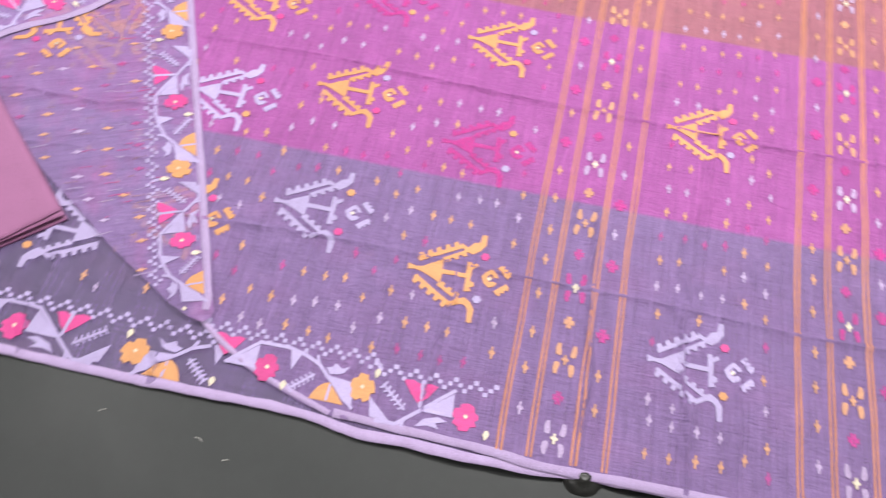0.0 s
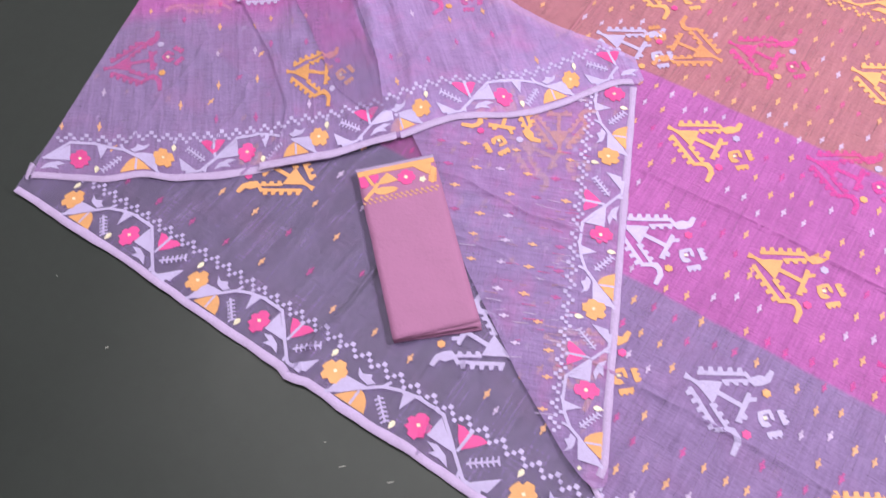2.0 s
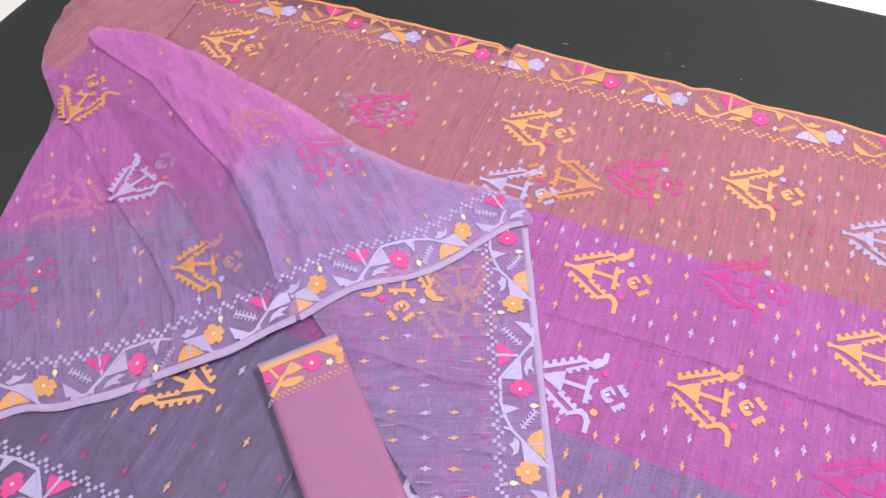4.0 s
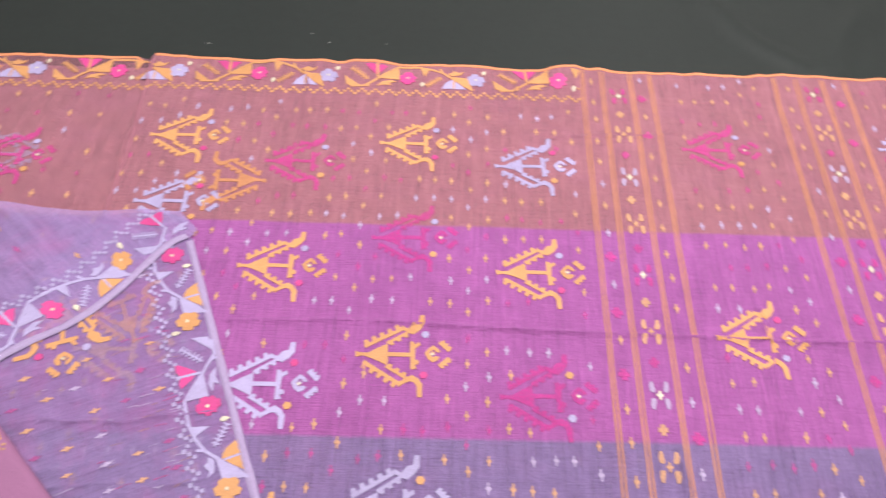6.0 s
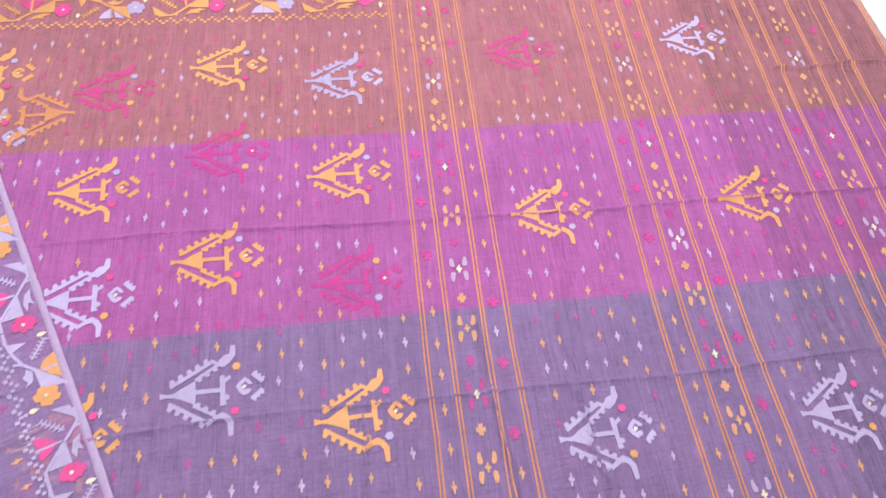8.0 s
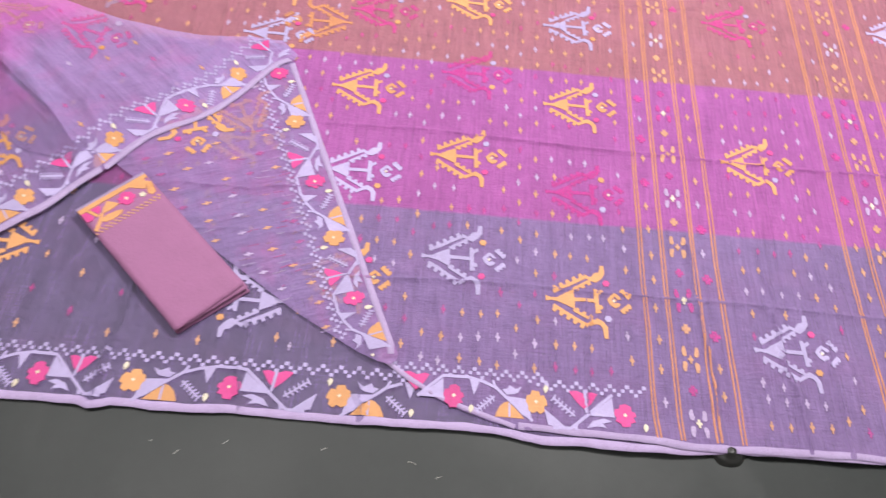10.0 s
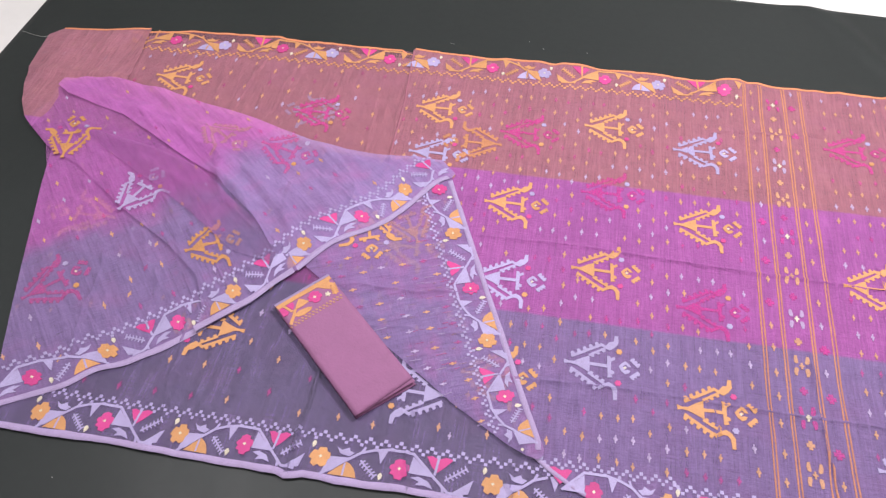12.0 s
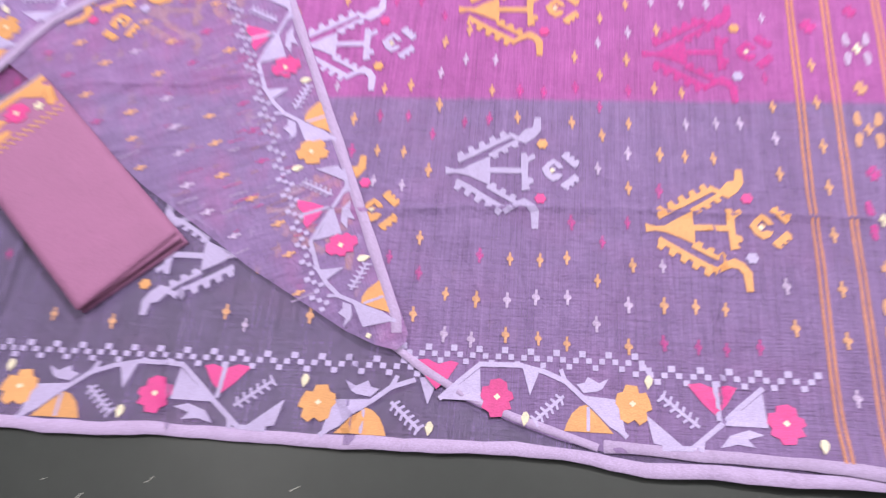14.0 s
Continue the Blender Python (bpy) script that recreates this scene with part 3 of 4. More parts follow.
def black_mat():
    base = new("floor_mat")
    base.location = (0.37, 0.35, -MAT_H)
    tagged(base, "large thick floor mat under a black cloth sheet", "mat")
    X0, X1, Y0, Y1, R = -1.19, 1.925, -1.05, 1.595, 0.02
    xs, ys = np.linspace(X0, X1, 170), np.linspace(Y0, Y1, 150)
    verts, faces = [], []
    for y in ys:
        for x in xs:
            d = min(x - X0, X1 - x, y - Y0, Y1 - y)
            drop = R - math.sqrt(max(0, R * R - max(0, R - d) ** 2)) if d < R else 0
            verts.append((x - 0.37, y - 0.35, mat_height(x, y) - drop + MAT_H))
    nx = len(xs)
    for j in range(len(ys) - 1):
        for i in range(nx - 1):
            faces.append((j * nx + i, j * nx + i + 1, (j + 1) * nx + i + 1, (j + 1) * nx + i))
    ring = [i for i in range(nx)] + [j * nx + nx - 1 for j in range(1, len(ys))] + [(len(ys) - 1) * nx + i for i in range(nx - 2, -1, -1)] + [j * nx for j in range(len(ys) - 2, 0, -1)]
    n = len(verts)
    for k, i in enumerate(ring):
        x, y, _ = verts[i]
        verts.append((x + 0.006 * math.sin(k * 0.4), y + 0.006 * math.cos(k * 0.53), 0.0))
    for k in range(len(ring)):
        a, b = ring[k], ring[(k + 1) % len(ring)]
        faces.append((a, n + k, n + (k + 1) % len(ring), b))
    mesh_object("black_sheet", verts, faces, MAT_BLACK, base)


black_mat()

# ---- saree ----
saree = tagged(new("saree"), "sheer purple, magenta and rose-brown embroidered saree spread on black mat", "saree")

low_edge = [(u, run_edge(u, -0.033 - 0.010 * smooth((u - 0.55) * 12) * smooth((0.93 - u) * 12), 0.0050, 3.0) - 0.007 * math.exp(-((u + 0.047) / 0.014) ** 2)) for u in np.arange(-0.622, 1.42, 0.015)]
top_edge_left = [(u, run_edge(u, 1.165 - 0.03 * smooth((-u - 0.55) / 0.4), 0.011, 8.0)) for u in np.arange(-0.10, -0.86, -0.012)]
lower = Layer(warp, lambda x, y: 0.0015, low_edge + [(1.42, 1.15)] + [(-0.05, 1.15)] + top_edge_left
              + [unwarp(*p) for p in ((-0.87, 1.085), (-1.04, 1.055), (-1.078, 1.03), (-1.062, 0.95), (-1.02, 0.82), (-0.96, 0.72), (-0.87, 0.63), (-0.829, 0.558), (-0.753, 0.332), (-0.704, 0.193), (-0.658, 0.06))])
lower.sheet("lower_layer", CLOTH_LOW, saree, 0.013, "single sheer layer through which the black mat shows")
backing = Layer(warp, lambda x, y: 0.0, [unwarp(*p) for p in ((-1.05, 1.03), (-0.86, 1.075), (-0.5, 1.10), (-0.02, 1.12), (-0.05, 0.72), (-0.4, 0.75), (-0.98, 0.78))])
backing.sheet("backing_layer", CLOTH_BACK, saree, 0.02)
turned = Layer(warp, lambda x, y: 0.004 + 0.005 * smooth((-0.87 - x) * 8) + 0.004 * noise.noise(Vector((x * 9, y * 9, 3))) + 0.005 * math.exp(-((x + 0.800 - 0.12 * (y - 1.0)) / 0.016) ** 2) + 0.006 * math.exp(-((y - 0.885 - 0.05 * (x + 0.95)) / 0.010) ** 2),
               [unwarp(*p) for p in ((-1.070, 1.020), (-1.04, 1.056), (-0.99, 1.062), (-0.93, 1.075), (-0.868, 1.094), (-0.806, 1.104), (-0.798, 1.05), (-0.788, 0.998), (-0.784, 0.94), (-0.776, 0.885), (-0.82, 0.874), (-0.90, 0.862), (-0.918, 0.80), (-0.90, 0.72), (-0.93, 0.675), (-0.965, 0.705), (-1.00, 0.755), (-1.03, 0.82), (-1.055, 0.90))])
turned.sheet("turned_end", CLOTH_TURN, saree, 0.012, "plain rose-brown end turned over at the fold")

body_low = [(u, run_edge(u, -0.023 - 0.011 * smooth((u - 0.57) / 0.35), 0.004 * smooth((u - 0.6) * 8), 5.0)) for u in np.arange(0.585, 2.06, 0.015)]
body_top = [(u, run_edge(u, 1.169 + 0.005 * smooth((0.5 - u) * 2), 0.011, 9.0)) for u in np.arange(2.06, -0.069, -0.012)]
body = Layer(warp, lambda x, y: 0.0042, body_low + body_top + [unwarp(*p) for p in ((-0.069, 1.150), (-0.051, 0.945), (-0.045, 0.74), (-0.17, 0.45), (0.0, 0.315), (0.20, 0.155), (0.30, 0.100), (0.38, 0.066), (0.42, 0.038), (0.455, 0.018), (0.50, 0.001), (0.545, -0.012))])
inner = Layer(warp, lambda x, y: 0.0028, [(u, v + 0.004) for u, v in body_low if u < 1.41] + [(1.412, 0.3), (1.418, 0.8), (1.412, 1.15)] + [(u, v - 0.004) for u, v in body_top if u < 1.41]
              + [unwarp(*p) for p in ((-0.065, 1.145), (-0.047, 0.945), (-0.041, 0.74), (-0.165, 0.45), (0.0, 0.320), (0.20, 0.160), (0.30, 0.105), (0.385, 0.070), (0.42, 0.042), (0.50, 0.006), (0.545, -0.008))])
inner.sheet("inner_layer", CLOTH_INNER, saree, 0.012)
body.sheet("top_layer", CLOTH_TOP, saree, 0.011, "double cloth in purple, magenta and rose-brown bands")

# the corner turned back over the top layer, its hem running up
b_to, b_from = line_map((0.392, 0.080), (0.118, 0.697))
turnback = Layer(b_to, lambda x, y: 0.0070 + 0.006 * math.exp(-((x - 0.37) ** 2 + (y - 0.09) ** 2) / 0.003), [b_from(*p) for p in ((0.392, 0.080), (0.255, 0.3885), (0.118, 0.697), (-0.05, 0.72), (-0.20, 0.43), (-0.10, 0.365), (0.0, 0.290), (0.07, 0.235), (0.145, 0.188), (0.215, 0.142), (0.284, 0.104), (0.330, 0.078), (0.360, 0.066), (0.382, 0.062), (0.391, 0.070))])
turnback.back = b_from
turnback.sheet("turned_back_corner", CLOTH_FLAP, saree, 0.012, "sheer purple corner folded back, threads of its reverse showing")

# the flap folded over from the side, in three falls
# soft folds of the flap: from, to, height, half width
FALL_FOLDS = (((-0.41, 0.61), (-0.395, 0.50), 0.012, 0.012), ((-0.41, 0.605), (-0.255, 0.455), 0.013, 0.016), ((-0.90, 0.84), (-0.56, 0.72), 0.011, 0.020), ((-0.56, 0.735), (-0.33, 0.60), 0.010, 0.022),
              ((-0.36, 0.66), (-0.20, 0.47), 0.009, 0.016), ((-0.80, 0.700), (-0.60, 0.640), 0.009, 0.014), ((-0.62, 0.635), (-0.40, 0.515), 0.010, 0.014), ((-0.70, 0.79), (-0.40, 0.72), 0.007, 0.016),
              ((-0.24, 0.60), (-0.19, 0.42), 0.008, 0.014), ((-0.30, 0.74), (-0.02, 0.70), 0.006, 0.016), ((-0.52, 0.52), (-0.36, 0.40), 0.007, 0.012), ((-0.45, 0.50), (-0.25, 0.36), 0.007, 0.010),
              ((-0.12, 0.66), (-0.06, 0.53), 0.005, 0.012), ((-0.02, 0.70), (0.03, 0.62), 0.005, 0.010), ((-0.88, 0.74), (-0.70, 0.61), 0.006, 0.014))


def fall_folds(x, y):
    z = 0.0
    for (x0, y0), (x1, y1), h, w in FALL_FOLDS:
        dx, dy = x1 - x0, y1 - y0
        L = math.hypot(dx, dy)
        t = ((x - x0) * dx + (y - y0) * dy) / (L * L)
        if -0.15 < t < 1.15:
            d = ((x - x0) * dy - (y - y0) * dx) / L - 0.008 * math.sin(t * 5 + h * 700)
            width = w if d > 0 else 0.45 * w
            z += h * math.exp(-abs(d / width) ** 1.4) * smooth((t + 0.15) * 4) * smooth((1.15 - t) * 4)
    return z


A_RIM = ((-0.613, -0.020), (-0.546, 0.020), (-0.508, 0.040), (-0.468, 0.083), (-0.420, 0.102), (-0.360, 0.150), (-0.320, 0.190), (-0.270, 0.242), (-0.230, 0.282), (-0.188, 0.340), (-0.155, 0.382))
T_RIM = ((-0.156, 0.378), (-0.130, 0.425), (-0.102, 0.463), (-0.072, 0.487), (-0.028, 0.515), (0.003, 0.545), (0.036, 0.590), (0.063, 0.640), (0.080, 0.668), (0.100, 0.691), (0.118, 0.697))
a_to, a_from = line_map((-0.613, -0.020), (-0.155, 0.382), A_RIM)


def hem_side(a, b, n):
    return [(a + (b - a) * k / n, -0.035) for k in range(n + 1)]


fall_side = Layer(a_to, lambda x, y: 0.0035 + 0.003 * noise.noise(Vector((x * 7, y * 4, 9))), hem_side(-0.004, 0.50, 30) + [a_from(*p) for p in ((-0.30, 0.55), (-0.62, 0.66), (-0.86, 0.66), (-0.829, 0.555), (-0.753, 0.330), (-0.704, 0.191), (-0.645, 0.03))])
fall_mid = Layer(a_to, lambda x, y: 0.008 + 0.004 * smooth((x + 0.8) * 3) + 0.004 * max(-0.3, noise.noise(Vector((x * 14 + y * 12, y * 3, 2)))) + 0.6 * fall_folds(x, y), hem_side(0.37, 0.605, 16) + [a_from(*p) for p in ((-0.24, 0.48), (-0.36, 0.62), (-0.60, 0.78), (-0.84, 0.862), (-0.91, 0.855), (-0.938, 0.82), (-0.925, 0.775), (-0.945, 0.745), (-0.955, 0.712), (-0.925, 0.672), (-0.86, 0.622), (-0.755, 0.575), (-0.59, 0.467), (-0.457, 0.395), (-0.36, 0.325), (-0.318, 0.25))])
t_to, t_from = line_map((-0.156, 0.378), (0.118, 0.697), T_RIM)


def puff(x, y):
    """How high the raised fall stands: low along its hem, puffed and folded behind it."""
    z = 0.012 + 0.012 * math.exp(-((x + 0.35) ** 2 + (y - 0.66) ** 2) / 0.05) + 0.006 * noise.noise(Vector((x * 6, y * 6, 4))) + 0.012 * max(-0.15, noise.noise(Vector(((0.6 * x + 0.8 * y) * 15, (0.8 * x - 0.6 * y) * 2.6, 6)))) * smooth((0.05 - x) * 5) + 0.010 * math.exp(-((0.66 * (x + 0.62) + 0.75 * (y - 0.815)) / 0.022) ** 2) * smooth((-0.2 - x) * 4) + fall_folds(x, y)
    return 0.009 + (z - 0.009) * (0.15 + 0.85 * smooth((t_from(x, y)[1] + 0.035) / 0.14))


fall_top = Layer(t_to, puff, hem_side(0.0, 0.42, 30) + [t_from(*p) for p in ((0.122, 0.715), (0.085, 0.750), (-0.03, 0.742), (-0.23, 0.742), (-0.40, 0.795), (-0.60, 0.845), (-0.74, 0.870), (-0.82, 0.877), (-0.885, 0.872), (-0.925, 0.850), (-0.930, 0.820), (-0.89, 0.795), (-0.72, 0.752), (-0.553, 0.660), (-0.43, 0.600), (-0.364, 0.548), (-0.28, 0.48), (-0.225, 0.42), (-0.185, 0.385))])
CLOTH_SIDE = sheer("side_fall_cloth", 0.54, 1.12, grain=0.5, blush=0.22, edges=(0.300, 0.9), soft=0.03)
CLOTH_MID = sheer("middle_fall_cloth", 0.50, 1.08, grain=0.5, blush=0.40, edges=(0.285, 0.9), soft=0.03)
# same dyes tinted up: the stronger light on the raised fall, in its colour
CLOTH_LIT = sheer("lit_fall_cloth", 0.56, 1.38, (PURPLE, (0.445, 0.128, 0.420), BROWN), grain=0.40, blush=0.36, edges=(0.315, 0.9), soft=0.045)
# doubled cloth; its lowered tint also holds the shade below the raised fall
CLOTH_SHADED_PLEAT = sheer("shaded_pleat_cloth", 0.36, 0.88, grain=0.6, blush=0.5, edges=(0.16, 0.9), soft=0.05)
fall_side.back = fall_mid.back = a_from
fall_top.back = t_from
fall_side.sheet("side_fall", CLOTH_SIDE, saree, 0.012, "sheer fall of blue-purple cloth shading to magenta")
fall_mid.sheet("middle_fall", CLOTH_MID, saree, 0.009)
pleat = Layer(t_to, lambda x, y: fall_mid.lift(x, y) + 0.004, [t_from(*p) for p in [(-0.77, 0.691), (-0.598, 0.659), (-0.47, 0.617), (-0.339, 0.521), (-0.203, 0.431), (-0.221, 0.386), (-0.312, 0.399), (-0.46, 0.497), (-0.6, 0.573), (-0.732, 0.644)]])
pleat.back = t_from
pleat.sheet("inner_pleat", CLOTH_SHADED_PLEAT, saree, 0.010, "doubled violet pleat under the raised fall, tinted darker for shade")
fall_top.sheet("raised_fall", CLOTH_LIT, saree, 0.009, "lavender puffed fall of sheer cloth, colour lightened as if lit")


# hems
def shifted(line, d):
    return [(u, v + d) for u, v in line]


def plan_line(back, pts, step=0.015):
    q = [back(*p) for p in pts]
    out = []
    for a, b in zip(q, q[1:]):
        n = max(1, int(math.dist(a, b) / step))
        out += [(a[0] + (b[0] - a[0]) * k / n, a[1] + (b[1] - a[1]) * k / n) for k in range(n)]
    return out + [q[-1]]


ribbon("hem", lower, shifted(low_edge, 0.005), 0.013, HEM_LILAC, saree, 0.0006, label="pale lilac woven hem")
ribbon("hem", body, shifted(body_low, 0.005), 0.012, HEM_LILAC, saree, 0.0006)
ribbon("hem", body, plan_line(unwarp, ((0.375, 0.070), (0.415, 0.044), (0.455, 0.023), (0.50, 0.007), (0.545, -0.006), (0.58, -0.016))), 0.008, HEM_LILAC, saree, 0.0008)
ribbon("hem", body, shifted(body_top, -0.003), 0.007, HEM_ORANGE, saree, 0.0010, "orange woven hem")
ribbon("hem", lower, shifted([(-0.085, 1.155)] + top_edge_left, -0.003), 0.007, HEM_ORANGE, saree, 0.0010)
ribbon("hem", turned, plan_line(unwarp, ((-0.808, 1.102), (-0.870, 1.092), (-0.93, 1.073), (-0.99, 1.060), (-1.04, 1.054))), 0.006, HEM_ORANGE, saree, 0.0010)
ribbon("hem", turnback, [(u, -0.029 + 0.006 * max(0.0, 1 - u / 0.02)) for u in np.arange(0.004, 0.675, 0.0075)], 0.012, HEM_LILAC, saree, 0.0007)
ribbon("hem", fall_side, [(u, -0.029) for u in np.arange(-0.004, 0.40, 0.012)], 0.014, HEM_LILAC, saree, 0.0007)
ribbon("hem", fall_mid, [(u, -0.029) for u in np.arange(0.37, 0.61, 0.012)], 0.014, HEM_LILAC, saree, 0.0007)
ribbon("hem", fall_top, [(u, -0.029) for u in np.arange(0.0, 0.422, 0.008)], 0.013, HEM_LILAC, saree, 0.0007)

ribbon("fold_edge", body, plan_line(unwarp, ((-0.066, 1.145), (-0.049, 0.945), (-0.043, 0.745)), 0.012), 0.0045, FOLD_EDGE, saree, 0.0012, "rose-brown folded edge of the double cloth")

# the flap's corner rolls over into the lower layer
roll_v, roll_f = [], []
for i in range(13):
    a = math.pi * i / 12
    for k in range(6):
        t = k / 5
        x, y = -0.612 - 0.014 * t - 0.012 * math.sin(a), -0.024 + 0.017 * t * (1 + 0.25 * t) - 0.006 * math.cos(a) * (1 - t)
        roll_v.append((x, y, lie(x, y) + 0.0060 + 0.0038 * math.cos(a)))
for i in range(12):
    for k in range(5):
        roll_f.append((6 * i + k, 6 * i + k + 1, 6 * i + k + 7, 6 * i + k + 6))
mesh_object("corner_roll", roll_v, roll_f, HEM_LILAC, saree, "pale lilac rolled corner of the hem")

# borders
for u, period in ((-0.53, 0.269), (-0.261, 0.261), (0.0, 0.309), (0.309, 0.307)):
    border_repeat(lower, u, 0.008, saree, period, limit=0.435)
for u, v, period in ((0.613, 0.022, -0.277), (0.890, 0.011, -0.297)):
    border_repeat(body, u, v, saree, period, limit=0.788)
for k in range(4):
    border_repeat(body, -0.005 + 0.2985 * k, 1.125, saree, -0.2985, 1, -1, limit=0.795)
for k in range(-2, 1):
    border_repeat(lower, 0.02 + 0.2985 * k - 0.005, 1.121 - (0.012 if k == -2 else 0), saree, -0.2985, 1, -1)
for u, period in ((0.010, 0.234), (0.242, 0.274), (0.518, 0.285)):
    border_repeat(turnback, u, 0.002, saree, period, 0, 1, 0.95)
for layer in (fall_side, fall_mid):
    for u, period in ((0.21, -0.300), (0.47, -0.262), (0.74, -0.275)):
        border_repeat(layer, u, 0.008, saree, period)
for u, period in ((0.048, -0.27), (0.314, -0.268), (0.58, -0.268)):
    border_repeat(fall_top, u, 0.008, saree, period)

# temple motifs on the top layer
for x, y, mat, dots in (
        (-0.014, 0.934, GOLD, (LILAC, PINK)), (0.413, 0.944, GOLD, (LILAC, PINK)), (0.203, 0.651, GOLD, (LILAC, PINK)), (0.629, 0.663, GOLD, (LILAC, PINK)),
        (0.412, 0.499, GOLD, (LILAC, PINK)), (0.631, 0.215, GOLD, (PINK, LILAC)), (0.978, 0.558, GOLD, (PINK, LILAC)), (1.367, 0.569, GOLD, (PINK, LILAC)),
        (0.630, 0.901, LILAC, (PINK, GOLD)), (0.415, 0.272, LILAC, (GOLD, PINK)), (1.384, 0.999, LILAC, (PINK, GOLD)), (0.980, 0.156, LILAC, (PINK, GOLD)),
        (0.217, 0.440, LILAC, (PINK, GOLD)), (1.362, 0.161, LILAC, (PINK, GOLD)), (0.000, 0.775, LILAC, (PINK, GOLD)), (0.222, 0.213, GOLD, (PINK, LILAC)),
        (0.992, 0.970, PINK_SOFT, (LILAC, GOLD)), (0.632, 0.441, PINK_SOFT, (GOLD, LILAC)), (0.208, 0.884, PINK_SOFT, (LILAC, GOLD)), (0.418, 0.722, PINK_SOFT, (LILAC, GOLD)),
        (-0.008, 0.485, GOLD, (LILAC, PINK))):
    temple_motif(body, *unwarp(x, y), mat, saree, 0.0, 0.97, dots)
# on the layer below, facing the other way, seen through the cloth above
tagged(temple_motif(body, *unwarp(0.214, 0.833), GOLD_GHOST, saree, math.pi, 0.97), "faded motif woven in reverse")
temple_motif(backing, *unwarp(-0.20, 0.872), LILAC, saree, math.pi, 0.95)
for x, y, mat, ang, dots in ((-0.712, 0.925, GOLD, 0.0, (LILAC, PINK)), (-0.318, 0.864, PINK_SOFT, 0.0, (LILAC, GOLD)), (0.206, 0.156, LILAC, math.pi, (GOLD, GOLD)), (-0.222, 0.220, GOLD, math.pi, (PINK, LILAC)), (-0.605, 0.445, GOLD, math.pi, (None, None))):
    temple_motif(lower, *unwarp(x, y), mat, saree, ang, 0.97, dots)
for layer, back, x, y, x2, y2, mat, dots, s in (
        (fall_mid, a_from, -0.806, 0.592, -0.828, 0.712, GOLD_PALE, (PINK_PALE, LILAC_PALE), 0.95), (fall_mid, a_from, -0.600, 0.465, -0.565, 0.555, LILAC_PALE, (PINK_PALE, GOLD_PALE), 0.92),
        (fall_mid, a_from, -0.408, 0.383, -0.320, 0.430, GOLD_PALE, (PINK_PALE, LILAC_PALE), 0.80), (fall_top, t_from, -0.345, 0.715, -0.205, 0.685, PINK_PALE, (LILAC_PALE, GOLD_PALE), 0.95),
        (fall_side, a_from, -0.692, 0.210, -0.622, 0.283, PINK_PALE, (LILAC_PALE, GOLD_PALE), 0.95), (turnback, b_from, -0.055, 0.572, -0.018, 0.455, GOLD, (LILAC, PINK), 0.95)):
    (u, v), (u2, v2) = back(x, y), back(x2, y2)
    temple_motif(layer, u, v, mat, saree, math.atan2(v2 - v, u2 - u), s, dots)

for layer, back, x, y, x2, y2 in ((fall_top, t_from, -0.50, 0.745, -0.40, 0.69), (turnback, b_from, 0.075, 0.50, 0.02, 0.60)):
    (u, v), (u2, v2) = back(x, y), back(x2, y2)
    tagged(temple_motif(layer, u, v, GOLD_DIM, saree, math.atan2(v2 - v, u2 - u), 0.9), "faint motif showing through the sheer cloth")

# woven stripes, in groups of four double lines
for x0 in (0.800, 0.839, 0.896, 0.936, 1.184, 1.229, 1.284, 1.329, 1.545, 1.590, 1.672, 1.755, 1.845):
    for d in (-0.0029, 0.0029):
        ribbon("woven_stripe", body, [(x0 + d + 0.0012 * noise.noise(Vector((v * 9, x0 * 30, d * 300))), v) for v in np.arange(-0.022, 1.163, 0.007)], 0.0031, STRIPE, saree, 0.0007)
ribbon("woven_stripe", body, [(1.725, v) for v in np.arange(-0.022, 1.163, 0.007)], 0.0024, STRIPE, saree, 0.0007)


# ---- small scattered buds ----
def steep(layer, u, v):
    zs = [layer.place(u + a, v + b)[2] for a, b in ((0, 0), (0.005, 0), (-0.005, 0), (0, 0.009), (0, -0.009))]
    return max(zs) - min(zs) > 0.0017


def free(layer, u, v):
    if steep(layer, u, v):
        return False
    for other, a, b, ang in TAKEN:
        if other is layer:
            du, dv = u - a, v - b
            p, q = du * math.cos(ang) + dv * math.sin(ang), -du * math.sin(ang) + dv * math.cos(ang)
            if -0.010 < p < 0.108 and abs(q) < 0.022 + 0.62 * max(0, p) or 0.1 <= p < 0.150 and abs(q) < 0.032:
                return False
    return True


shared = {}


def bud_part(kind, sh, mat, layer, u, v, ang, s):
    """One bud as a part of its own; alike buds share their mesh."""
    key = (kind, mat.name)
    if key not in shared:
        pts, tris = sh
        verts = [(x, y, 0.0010) for x, y in pts]
        faces = list(tris)
        low = {}
        for a, b in rim_edges(tris):
            for i in (a, b):
                if i not in low:
                    low[i] = len(verts)
                    verts.append((pts[i][0], pts[i][1], -0.0002))
            faces.append((a, low[a], low[b], b))
        me = bpy.data.meshes.new(kind)
        me.from_pydata([tuple(map(float, p)) for p in verts], [], faces)
        me.materials.append(mat)
        shared[key] = me
    ob = new(kind, shared[key])
    ob.parent = saree
    c = Vector(layer.place(u, v))
    du = Vector(layer.place(u + 0.004, v)) - c
    dv = Vector(layer.place(u, v + 0.004)) - c
    n = du.cross(dv).normalized()
    if n.z < 0:
        n = -n
    e = (du.normalized() * math.cos(ang) + dv.normalized() * math.sin(ang)).normalized()
    f = n.cross(e)
    ob.matrix_local = Matrix(((e.x * s, f.x * s, n.x, c.x), (e.y * s, f.y * s, n.y, c.y), (e.z * s, f.z * s, n.z, c.z), (0, 0, 0, 1)))


rng = random.Random(11)
joined = {}
singles = 0
